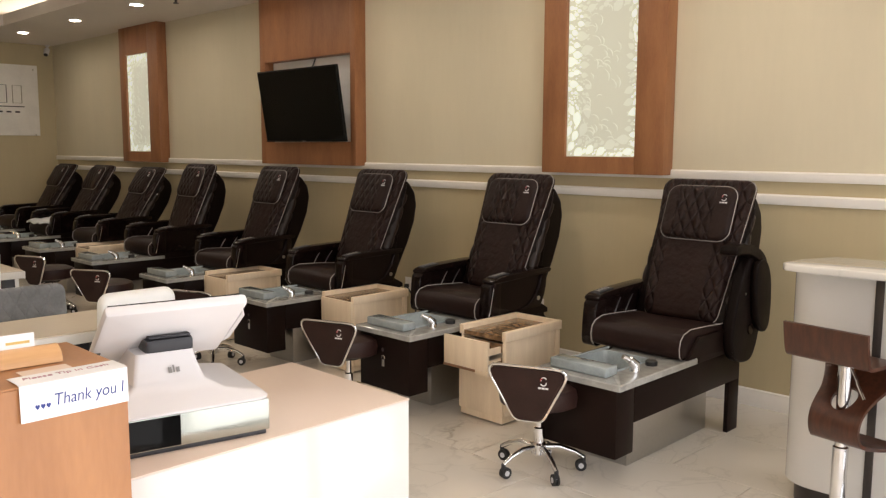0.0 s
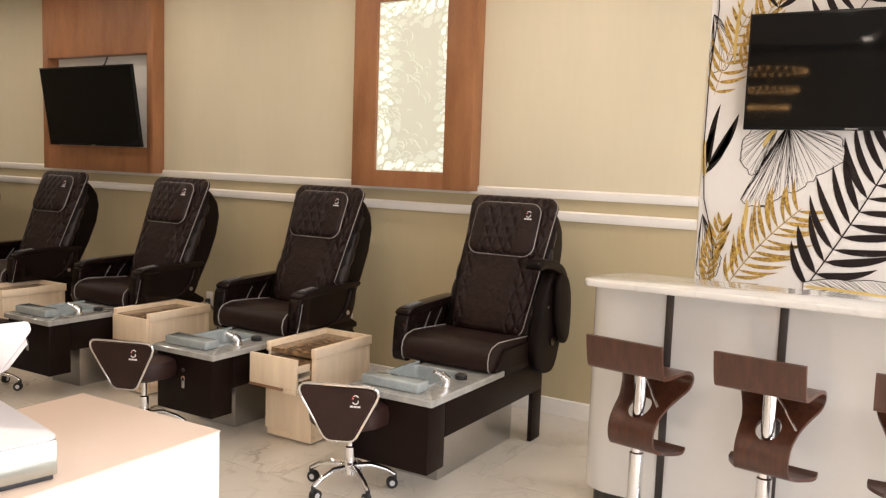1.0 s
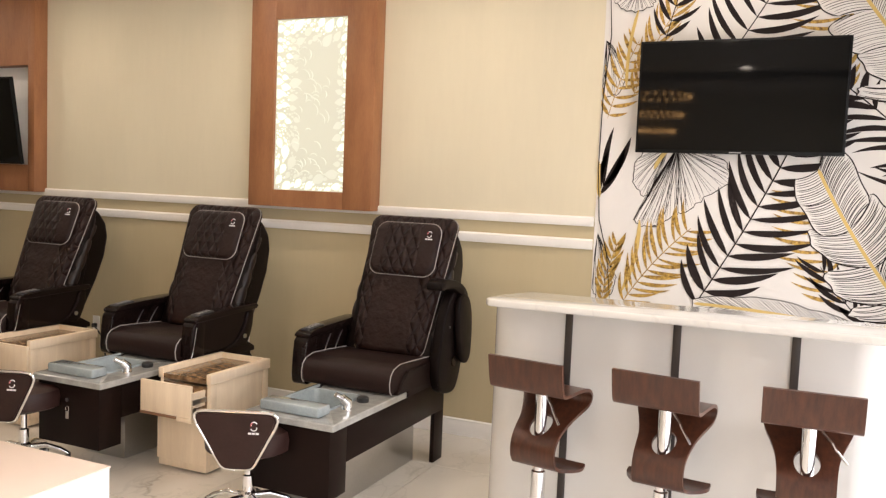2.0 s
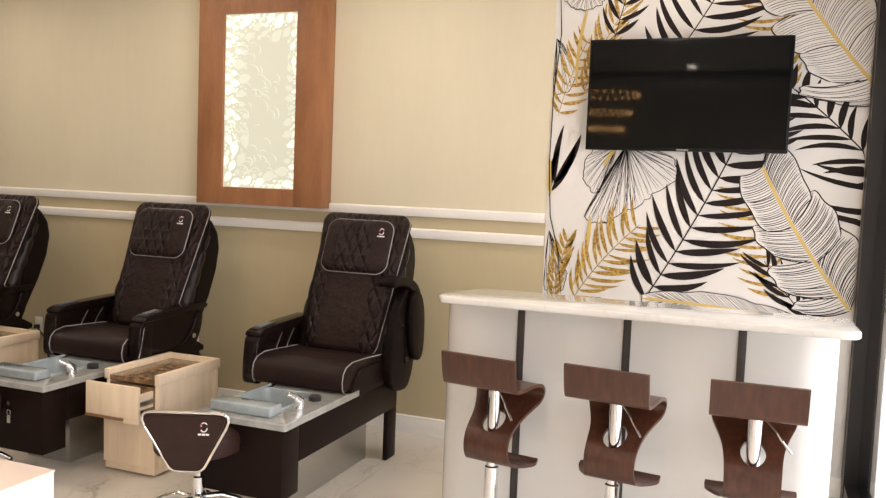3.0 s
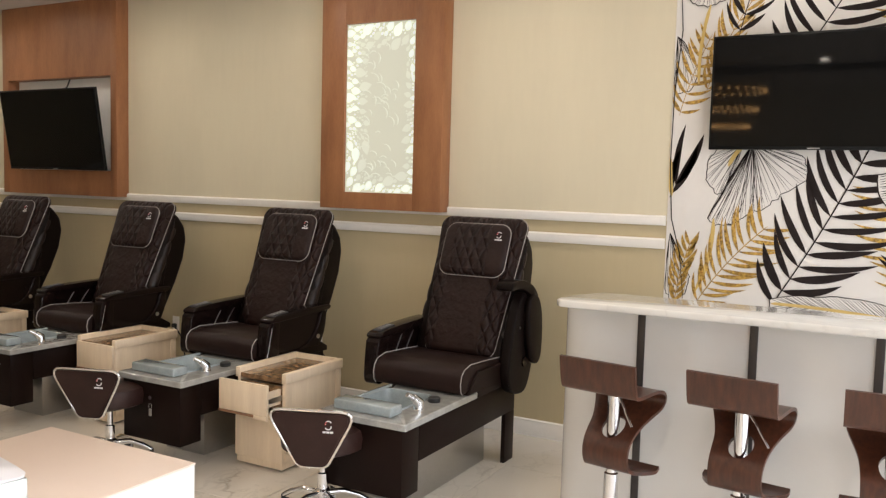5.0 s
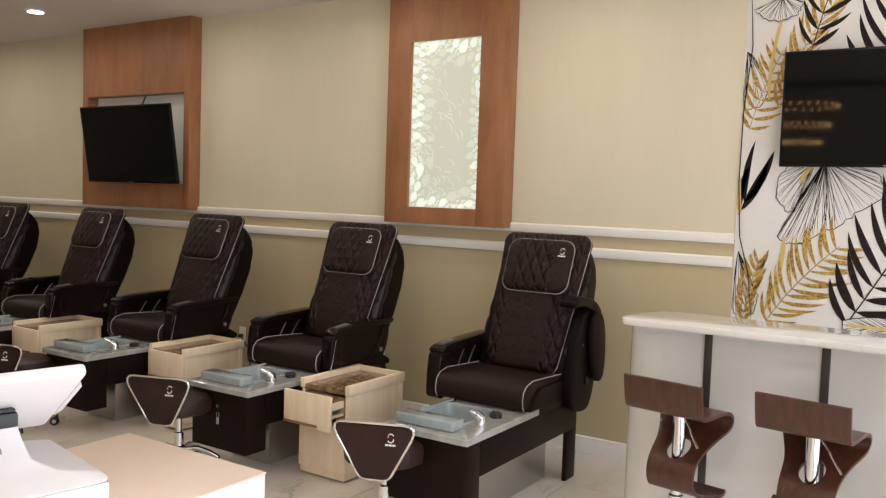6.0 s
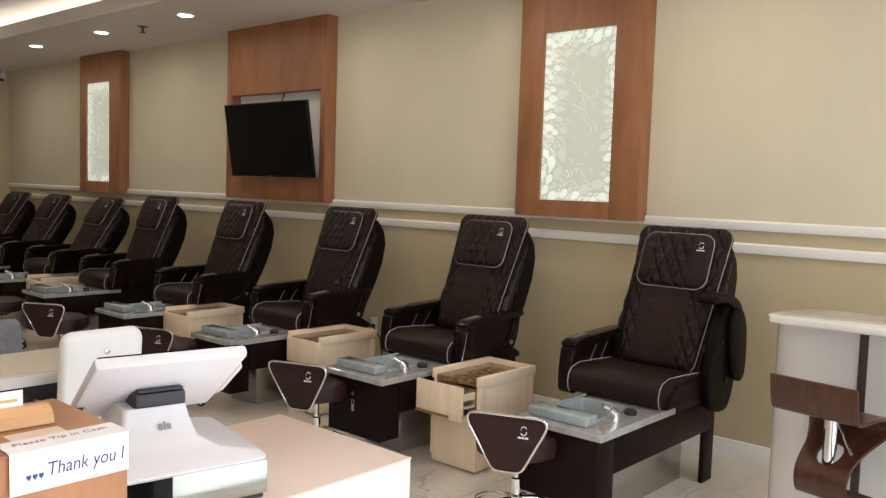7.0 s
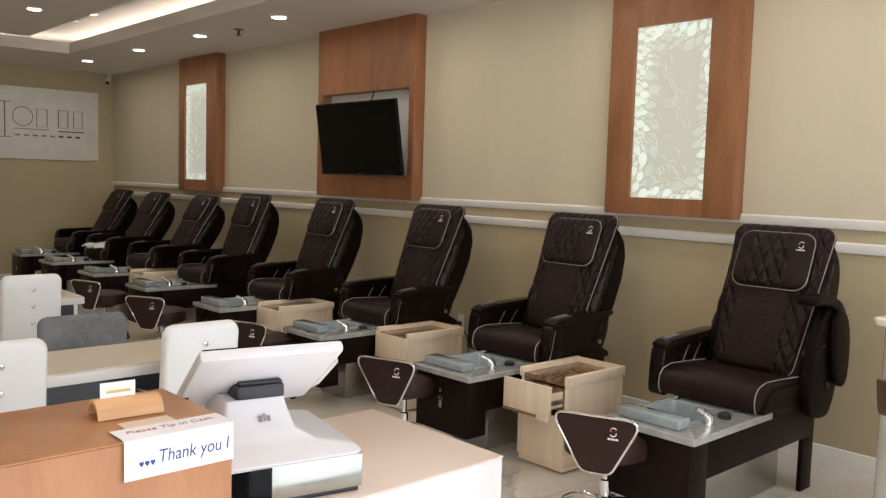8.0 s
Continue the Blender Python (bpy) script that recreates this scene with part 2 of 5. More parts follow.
# the same stone, whiter, with faint grey veins
M["quartz"] = M["marble"].copy()
M["quartz"].name = "white_veined_quartz"
for q in M["quartz"].node_tree.nodes:
    if q.bl_idname == "ShaderNodeValToRGB":
        for e, c in zip(q.color_ramp.elements, ((0.55, 0.53, 0.49, 1), (0.70, 0.68, 0.63, 1), (0.73, 0.71, 0.66, 1))):
            e.color = c
    elif q.bl_idname == "ShaderNodeMix" and q.blend_type == "MIX":
        q.inputs["A"].default_value = (0.73, 0.71, 0.66, 1)
    elif q.bl_idname == "ShaderNodeMapRange" and q.inputs["To Min"].default_value > 0.5:
        q.inputs["To Min"].default_value = 0.92

# ---------------------------------------------------------------- mesh helpers


def box_bm(x0, x1, y0, y1, z0, z1, bevel=0.0, seg=2):
    bm = bmesh.new()
    bmesh.ops.create_cube(bm, size=1)
    for v in bm.verts:
        v.co = Vector(((x0 + x1) / 2 + v.co.x * (x1 - x0), (y0 + y1) / 2 + v.co.y * (y1 - y0), (z0 + z1) / 2 + v.co.z * (z1 - z0)))
    if bevel:
        bmesh.ops.bevel(bm, geom=bm.edges[:], offset=bevel, segments=seg, affect="EDGES", profile=0.5)
    return bm


def prism_bm(pts, axis, a, b, bevel=0.0, seg=2):
    """A polygon, given in the two other axes in order, drawn out along one axis from a to b."""
    bm = bmesh.new()

    def at(p, h):
        return {"x": (h, p[0], p[1]), "y": (p[0], h, p[1]), "z": (p[0], p[1], h)}[axis]

    lo = [bm.verts.new(at(p, a)) for p in pts]
    hi = [bm.verts.new(at(p, b)) for p in pts]
    bm.faces.new(lo)
    bm.faces.new(hi)
    for i in range(len(pts)):
        j = (i + 1) % len(pts)
        bm.faces.new((lo[i], lo[j], hi[j], hi[i]))
    bmesh.ops.recalc_face_normals(bm, faces=bm.faces[:])
    if bevel:
        bmesh.ops.bevel(bm, geom=bm.edges[:], offset=bevel, segments=seg, affect="EDGES", profile=0.5)
    return bm


def tube_bm(points, r, n=10, closed=False, bm=None):
    """A round bar along a line of points; r may be a list."""
    bm = bm or bmesh.new()
    pts = [Vector(p) for p in points]
    rings, m = [], len(pts)
    up = None
    for i, p in enumerate(pts):
        a = pts[i - 1] if i or closed else p
        b = pts[(i + 1) % m] if i + 1 < m or closed else p
        d = (b - a).normalized()
        if up is None:
            up = d.orthogonal().normalized()
        up = (up - d * up.dot(d)).normalized()
        side = d.cross(up)
        rad = r[i] if isinstance(r, (list, tuple)) else r
        rings.append([bm.verts.new(p + rad * (math.cos(q) * up + math.sin(q) * side)) for q in (2 * math.pi * k / n for k in range(n))])
    for i in range(m if closed else m - 1):
        ra, rb = rings[i], rings[(i + 1) % m]
        for k in range(n):
            bm.faces.new((ra[k], ra[(k + 1) % n], rb[(k + 1) % n], rb[k]))
    if not closed:
        bm.faces.new(rings[0][::-1])
        bm.faces.new(rings[-1])
    bmesh.ops.recalc_face_normals(bm, faces=bm.faces[:])
    return bm


def lathe_bm(profile, n=24, at=(0, 0, 0)):
    """Rings of (radius, z) turned about a vertical axis."""
    bm = bmesh.new()
    rings = [[bm.verts.new((at[0] + r * math.cos(2 * math.pi * k / n), at[1] + r * math.sin(2 * math.pi * k / n), at[2] + z)) for k in range(n)] for r, z in profile]
    for ra, rb in zip(rings, rings[1:]):
        for k in range(n):
            bm.faces.new((ra[k], ra[(k + 1) % n], rb[(k + 1) % n], rb[k]))
    bm.faces.new(rings[0][::-1])
    bm.faces.new(rings[-1])
    bmesh.ops.recalc_face_normals(bm, faces=bm.faces[:])
    return bm


def rounded(w, h, r, n=6, cx=0.0, cy=0.0):
    """The outline of a rounded rectangle."""
    out = []
    for sx, sy, a0 in ((1, 1, 0), (-1, 1, 90), (-1, -1, 180), (1, -1, 270)):
        for k in range(n + 1):
            a = radians(a0 + 90 * k / n)
            out.append((cx + sx * (w / 2 - r) + r * math.cos(a), cy + sy * (h / 2 - r) + r * math.sin(a)))
    return out


def pillow_bm(outline, depth, rim, m, steps=4):
    """A cushion over an outline (u, v): flat back, a rounded edge and a slightly domed front; m lays it into place (u, v, out)."""
    bm = bmesh.new()
    cu, cv = sum(p[0] for p in outline) / len(outline), sum(p[1] for p in outline) / len(outline)
    loops = [[bm.verts.new((u, v, 0)) for u, v in outline]]
    for s in range(steps + 1):
        a = math.pi / 2 * s / steps
        inset, out = rim * (1 - math.sin(a) * 0 - math.cos(a)), (depth - rim * 0.3) * math.sin(a)
        ring = []
        for u, v in outline:
            d = math.hypot(u - cu, v - cv)
            k = (d - inset) / d
            ring.append(bm.verts.new((cu + (u - cu) * k, cv + (v - cv) * k, out)))
        loops.append(ring)
    for f in (0.66, 0.33):
        ring = []
        for q in loops[steps + 1]:
            ring.append(bm.verts.new((cu + (q.co.x - cu) * f, cv + (q.co.y - cv) * f, depth - rim * 0.3 * f * f)))
        loops.append(ring)
    n = len(outline)
    for ra, rb in zip(loops, loops[1:]):
        for k in range(n):
            bm.faces.new((ra[k], ra[(k + 1) % n], rb[(k + 1) % n], rb[k]))
    bm.faces.new(loops[0][::-1])
    bm.faces.new(loops[-1])
    bmesh.ops.recalc_face_normals(bm, faces=bm.faces[:])
    bm.transform(m)
    return bm


def mesh_of(name, bm, mat, smooth=True):
    me = bpy.data.meshes.new(name)
    bm.to_mesh(me)
    bm.free()
    me.materials.append(mat)
    if smooth:
        for p in me.polygons:
            p.use_smooth = True
        me.set_sharp_from_angle(angle=radians(38))
    return me


def part(name, bm, mat, parent=None, label=""):
    ob = new(name, mesh_of(name, bm, M[mat] if isinstance(mat, str) else mat))
    if parent:
        ob.parent = parent
    return tagged(ob, label)


def root(name, m, label, category, group="", kind=""):
    ob = new(name)
    ob.empty_display_size = 0.1
    ob.matrix_world = m
    return tagged(ob, label, category, group, kind)


def thing(name, bm, mat, label, category="", group="", kind=""):
    return tagged(part(name, bm, mat), label, category, group, kind)


def structure(name, bm, mat, label, category=""):
    return thing(name, bm, mat, label, category or name.split("_")[0], "", "structure")


def rot_x(bm, deg, pivot):
    bm.transform(Matrix.Translation(pivot) @ Matrix.Rotation(radians(deg), 4, "X") @ Matrix.Translation(-Vector(pivot)))
    return bm


def mirrored(bm):
    bm.transform(Matrix.Diagonal((-1, 1, 1, 1)))
    bmesh.ops.reverse_faces(bm, faces=bm.faces[:])
    return bm


# ---------------------------------------------------------------- the room
WEST, EAST, SOUTH, NORTH, SOFFIT, TOP = -12.28, 0.87, -3.4, 5.0, 2.99, 3.29

structure("floor", box_bm(WEST - 0.2, EAST + 0.1, SOUTH - 0.2, NORTH + 0.2, -0.15, -0.006), "grout", "pale grout bed under polished marble floor tiles")
structure("ground", box_bm(EAST + 0.1, 60, -40, 40, -0.3, -0.15), "ground", "grey concrete pavement outside the shopfront")
RAILZ = 1.385
structure("wall_north", box_bm(WEST - 0.2, EAST + 0.1, NORTH, NORTH + 0.2, RAILZ, TOP + 0.1), "wall", "beige papered upper wall above the white rails")
structure("wall_north_lower", box_bm(WEST - 0.2, EAST + 0.1, NORTH, NORTH + 0.2, -0.15, RAILZ), "dado", "khaki papered lower wall behind the pedicure chairs")
structure("wall_west", box_bm(WEST - 0.2, WEST, SOUTH - 0.2, NORTH, -0.15, TOP + 0.1), "dado", "khaki painted end wall with a white sign")
structure("wall_south", box_bm(WEST, EAST + 0.1, SOUTH - 0.2, SOUTH, -0.15, TOP + 0.1), "wall", "plain beige wall opposite the chairs")


def rail(name, z0, z1, depth, x0, x1, label):
    p = [(0, z0), (-depth * 0.8, z0), (-depth, z0 + 0.006), (-depth, z1 - 0.010), (-depth * 0.7, z1 - 0.002), (-depth * 0.5, z1), (0, z1)]
    bm = prism_bm([(NORTH + a, b) for a, b in p], "x", x0, x1)
    structure(name, bm, "trim", label, "trim")


rail("trim_upper_rail", 1.358, 1.415, 0.022, WEST, -0.848, "white painted upper chair rail")
rail("trim_lower_rail", 1.224, 1.284, 0.022, WEST, -0.848, "white painted lower chair rail")
bb = [(NORTH, 0), (NORTH - 0.016, 0), (NORTH - 0.016, 0.075), (NORTH - 0.011, 0.085), (NORTH - 0.011, 0.098), (NORTH, 0.105)]
structure("baseboard", prism_bm(bb, "x", WEST, EAST), "trim", "white moulded baseboard", "baseboard")
structure("baseboard_west", box_bm(WEST, WEST + 0.015, SOUTH, NORTH - 0.016, 0, 0.10, 0.003), "trim", "white baseboard of the end wall", "baseboard")

# ceiling: a lower border round a raised field with a hidden strip of light
structure("ceiling", box_bm(WEST - 0.2, EAST + 0.1, SOUTH - 0.2, NORTH + 0.2, TOP, TOP + 0.15), "ceiling", "white raised ceiling field")
structure("ceiling_border_north", box_bm(WEST, EAST + 0.1, 3.79, NORTH, SOFFIT, SOFFIT + 0.08), "ceiling", "white lower ceiling border over the chairs", "ceiling")
structure("ceiling_border_west", box_bm(WEST, -10.56, SOUTH, 3.79, SOFFIT, SOFFIT + 0.08), "ceiling", "white lower ceiling border at the end wall", "ceiling")
structure("ceiling_border_south", box_bm(-10.56, EAST + 0.1, SOUTH, -2.3, SOFFIT, SOFFIT + 0.08), "ceiling", "white lower ceiling border", "ceiling")
structure("ceiling_field_inner", box_bm(-10.44, EAST, -2.0, 3.29, SOFFIT + 0.13, SOFFIT + 0.20), "ceiling", "white dropped ceiling field beside the lit channel", "ceiling")
structure("trim_cove_lip", box_bm(-10.56, EAST, 3.79, 3.81, SOFFIT + 0.08, SOFFIT + 0.13), "ceiling", "white lip hiding the strip light", "trim")
structure("trim_cove_lip_west", box_bm(-10.58, -10.56, -2.3, 3.81, SOFFIT + 0.08, SOFFIT + 0.13), "ceiling", "white lip hiding the strip light", "trim")
structure("ceiling_cove_wall", box_bm(-11.75, EAST, 4.20, 4.24, SOFFIT + 0.08, TOP), "ceiling", "white upright back of the lit ceiling cove", "ceiling")
structure("ceiling_cove_wall_west", box_bm(-11.79, -11.75, -2.3, 4.24, SOFFIT + 0.08, TOP), "ceiling", "white upright back of the lit ceiling cove", "ceiling")
thing("led_strip", box_bm(-11.30, EAST - 0.1, 4.11, 4.14, SOFFIT + 0.082, SOFFIT + 0.10), "led", "glowing white strip light in the ceiling cove", "strip light")
thing("led_strip", box_bm(-11.34, -11.31, -2.2, 4.14, SOFFIT + 0.082, SOFFIT + 0.10), "led", "glowing white strip light at the end wall cove", "strip light")


def downlight(x, y, z, lens="downlight"):
    r = root("downlight", pose(x, y, z), "round recessed ceiling downlight with white trim ring, lit", "downlight", "ceiling downlights")
    part("trim_ring", lathe_bm([(0.062, -0.001), (0.0635, -0.013), (0.072, -0.011), (0.082, 0.0)], 28), "trim", r)
    part("lens", lathe_bm([(0.061, -0.005), (0.03, -0.007), (0.001, -0.0075)], 24), lens, r, "glowing warm white disc")
    return r


first = downlight(-10.99, 4.16, SOFFIT)
for k in range(1, 8):
    copy_thing(first, pose(-10.99 + 1.54 * k, 4.20, SOFFIT))
for x in (-9.35, -7.4, -5.4, -3.4, -1.4):
    for y in (2.79, 0.6, -1.6):
        copy_thing(first, pose(x + 0.8, y, SOFFIT + 0.13))
# the one in the raised channel burns lower
M["low_downlight"] = glow("low_downlight_disc", (1.0, 0.88, 0.72), 7)
downlight(-9.31, 3.60, TOP, "low_downlight")
sd = root("smoke_detector", pose(-9.95, 3.62, TOP), "flat white smoke detector on the raised ceiling", "smoke detector")
part("body", lathe_bm([(0.07, 0.0), (0.072, -0.012), (0.055, -0.03), (0.001, -0.032)], 24), "plastic_w", sd)

sp = root("sprinkler", pose(-7.265, 4.29, SOFFIT), "small white ceiling sprinkler head", "sprinkler")
part("escutcheon", lathe_bm([(0.045, -0.006), (0.05, 0)], 18), "stripe", sp)
part("head", lathe_bm([(0.012, 0), (0.012, -0.05), (0.026, -0.054), (0.026, -0.062)], 12), "stripe", sp)

cm = root("security_camera", pose(-12.2, 4.90, SOFFIT), "small white security camera under the ceiling corner", "security camera")
part("bracket", lathe_bm([(0.03, 0), (0.03, -0.02), (0.012, -0.03), (0.012, -0.07)], 14), "plastic_w", cm)
part("body", tube_bm([(0, 0, -0.055), (0.01, -0.012, -0.075), (0.03, -0.035, -0.135)], [0.03, 0.038, 0.034], 16), "plastic_w", cm)
part("lens", tube_bm([(0.03, -0.035, -0.135), (0.035, -0.042, -0.148)], 0.028, 14), "plastic_b", cm)

# shopfront: dark frames and glass
for k, y in enumerate((4.94, 2.6, 1.0, -0.6, -2.2)):
    structure("window_frame_post", box_bm(EAST - 0.06, EAST + 0.06, y - 0.05, y + 0.05, 0, TOP), "alu", "dark bronze shopfront post", "window frame")
structure("window_frame_head", box_bm(EAST - 0.055, EAST + 0.055, SOUTH, 4.89, 2.86, 2.95), "alu", "dark bronze shopfront head bar", "window frame")
structure("window_frame_sill", box_bm(EAST - 0.055, EAST + 0.055, SOUTH, 4.89, 0.0, 0.10), "alu", "dark bronze shopfront sill", "window frame")
structure("wall_east_head", box_bm(EAST - 0.05, EAST + 0.1, SOUTH, 4.89, 2.951, TOP), "wall", "beige wall strip over the shopfront")

GL = bpy.data.materials.new("clear_pane")
GL.use_nodes = True
gp = GL.node_tree.nodes["Principled BSDF"]
gp.inputs["Transmission Weight"].default_value, gp.inputs["Roughness"].default_value, gp.inputs["IOR"].default_value = 1.0, 0.0, 1.45
for y0, y1 in ((2.65, 4.89), (1.05, 2.55), (-0.55, 0.95), (-2.15, -0.65), (SOUTH, -2.25)):
    pane = structure("window_pane", box_bm(EAST + 0.002, EAST + 0.010, y0, y1, 0.101, 2.859), GL, "clear shopfront glass pane", "window pane")
    pane.visible_shadow = False

# ---------------------------------------------------------------- wall panels


def lit_panel(x0, x1, gx0, gx1, gz0, gz1, z0, seed):
    """A cherry box on the wall, up to the ceiling, with an edge-lit panel of cut leaves."""
    r = root("light_panel", pose(0, 0, 0), "cherry wood wall panel with a lit frosted leaf inlay", "wall panel", "lit wall panels")
    f, b = 4.88, NORTH
    part("stile", box_bm(x0, gx0, f, b, z0, SOFFIT - 0.002, 0.003), "cherry", r)
    part("stile", box_bm(gx1, x1, f, b, z0, SOFFIT - 0.002, 0.003), "cherry", r)
    part("bottom_board", box_bm(gx0, gx1, f + 0.001, b, z0, gz0), "cherry", r)
    part("top_board", box_bm(gx0, gx1, f + 0.001, b, gz1, SOFFIT - 0.002), "cherry", r)
    glass = part("inlay", box_bm(gx0, gx1, f + 0.025, f + 0.035, gz0, gz1), "glass_glow", r, "softly glowing frosted panel")
    rnd = random.Random(seed)
    bm = bmesh.new()
    w, h = gx1 - gx0, gz1 - gz0

    def petal(x, z, a, ln, wd):
        nonlocal bm
        n = 7
        vs = []
        for k in range(n):
            t = k / (n - 1)
            vs.append((t * ln, wd * math.sin(math.pi * t ** 0.75) ** 0.9 * 0.5))
        loop = vs + [(p, -q) for p, q in vs[-2:0:-1]]
        co = []
        for p, q in loop:
            xx, zz = x + p * math.cos(a) - q * math.sin(a), z + p * math.sin(a) + q * math.cos(a)
            co.append(bm.verts.new((min(max(xx, gx0 + 0.004), gx1 - 0.004), f + 0.0235, min(max(zz, gz0 + 0.004), gz1 - 0.004))))
        try:
            bm.faces.new(co)
        except ValueError:
            pass

    # teardrop leaves in a grey web, large and bright along the lit edges, faint further in
    dim, taken = bmesh.new(), []
    bright = bm
    for k in range(5200):
        x, z = rnd.uniform(gx0 + 0.012, gx1 - 0.012), rnd.uniform(gz0 + 0.012, gz1 - 0.012)
        edge = min(x - gx0, (gx1 - x) * 2.4, (z - gz0) * 1.5, (gz1 - z) * 1.1)
        rad = rnd.choice((0.024, 0.032, 0.042)) if k < 500 else rnd.uniform(0.010, 0.022) if k < 2200 else rnd.uniform(0.005, 0.010)
        if any((x - a) ** 2 + ((z - b) * 0.8) ** 2 < (rad + q) ** 2 * 0.73 for a, b, q in taken):
            continue
        if edge > 0.17:
            continue
        taken.append((x, z, rad))
        flow = math.atan2(z - (gz0 + gz1) / 2 + 0.25 * math.sin(9 * x), (gx0 + gx1) / 2 - x) + math.sin(7 * z) * 0.9
        bm = bright if edge < rnd.uniform(0.07, 0.12) else dim
        ln = rad * 2.45
        petal(x - ln / 2 * math.cos(flow), z - ln / 2 * math.sin(flow), flow, ln, rad * 1.55)
    tagged(part("leaf_pattern", bright, "leaf_glow", glass, "brightly lit leaf shapes"), kind="stuff")
    tagged(part("leaf_pattern", dim, "leaf_dim", glass, "dimly lit leaf shapes"), kind="stuff")
    # pale carved leaves in the middle of the panel
    bm2 = bmesh.new()
    for k in range(46):
        x, z = rnd.uniform(gx0 + 0.17, gx1 - 0.13), rnd.uniform(gz0 + 0.1, gz1 - 0.16)
        a, ln = radians(rnd.uniform(40, 140)), rnd.uniform(0.04, 0.09)
        pts = [(x + ln * t * math.cos(a + 0.9 * t), f + 0.022, z + ln * t * math.sin(a + 0.9 * t)) for t in (0, 0.25, 0.5, 0.75, 1)]
        tube_bm(pts, [0.001, 0.003, 0.004, 0.003, 0.001], 6, bm=bm2)
    tagged(part("carved_relief", bm2, "leaf_dim", glass, "carved pale leaf relief"), kind="stuff")
    return r


lit_panel(-3.215, -2.262, -3.022, -2.472, 1.49, 2.613, 1.378, 3)
lit_panel(-9.847, -8.86, -9.69, -9.11, 1.49, 2.655, 1.365, 8)

tvp = root("tv_wall_panel", pose(0, 0, 0), "cherry wood wall panel with a grey recess for a television", "wall panel")
X0, X1, RX0, RX1, RZ0, RZ1 = -6.735, -5.265, -6.655, -5.338, 1.595, 2.365
part("stile", box_bm(X0, RX0, 4.88, NORTH, 1.385, SOFFIT - 0.002, 0.003), "cherry", tvp)
part("stile", box_bm(RX1, X1, 4.88, NORTH, 1.385, SOFFIT - 0.002, 0.003), "cherry", tvp)
part("bottom_board", box_bm(RX0, RX1, 4.881, NORTH, 1.385, RZ0), "cherry", tvp)
part("top_board", box_bm(RX0, RX1, 4.881, NORTH, RZ1, SOFFIT - 0.002), "cherry", tvp)
part("recess_back", box_bm(RX0, RX1, 4.985, NORTH, RZ0, RZ1), "trim", tvp, "pale grey recess back")


def television(m, w, h, label, back=0.09):
    """Local: screen faces -y, centre at the origin."""
    r = root("television", m, label, "television", "wall televisions")
    part("screen", box_bm(-w / 2 + 0.012, w / 2 - 0.012, -0.0325, -0.028, -h / 2 + 0.018, h / 2 - 0.012), "screen", r, "glossy black switched-off screen")
    part("bezel", box_bm(-w / 2, w / 2, -0.03, 0.0, -h / 2, h / 2, 0.004), "bezel", r)
    part("rear_housing", box_bm(-w * 0.4, w * 0.4, 0.0, 0.03, -h * 0.35, h * 0.3, 0.012), "plastic_b", r)
    part("logo_bar", box_bm(-0.03, 0.03, -0.0335, -0.0305, -h / 2 + 0.004, -h / 2 + 0.011), "grey_print", r)
    part("wall_mount", box_bm(-0.09, 0.09, 0.03, back, -0.1, 0.1, 0.004), "plastic_b", r)
    return r


TV1 = television(pose(-0.087, 4.91, 2.086, 0.3, 0, 0), 1.045, 0.60, "flat black television, switched off, on the leaf mural wall")
TV2 = television(pose(-5.865, 4.745, 1.926, 8.7, 0, 0), 1.195, 0.66, "flat black television tilted on a wall arm, switched off", 0.13)
thing("television_cable", tube_bm([(-5.95, 4.97, 2.363), (-5.96, 4.95, 2.30), (-5.98, 4.85, 2.2)], 0.006, 8), "plastic_b", "thin black cable above the television", "cable")
part("wall_arm", tube_bm([(0, 0.12, 0), (0.02, 0.2, 0.0)], 0.025, 10), "plastic_b", TV2)

# ---------------------------------------------------------------- pedicure chairs


def softened(pts, n=2):
    """An outline with its corners cut off again and again."""
    for _ in range(n):
        pts = [q for (a, b), (c, d) in zip(pts, pts[1:] + pts[:1]) for q in ((0.78 * a + 0.22 * c, 0.78 * b + 0.22 * d), (0.22 * a + 0.78 * c, 0.22 * b + 0.78 * d))]
    return pts


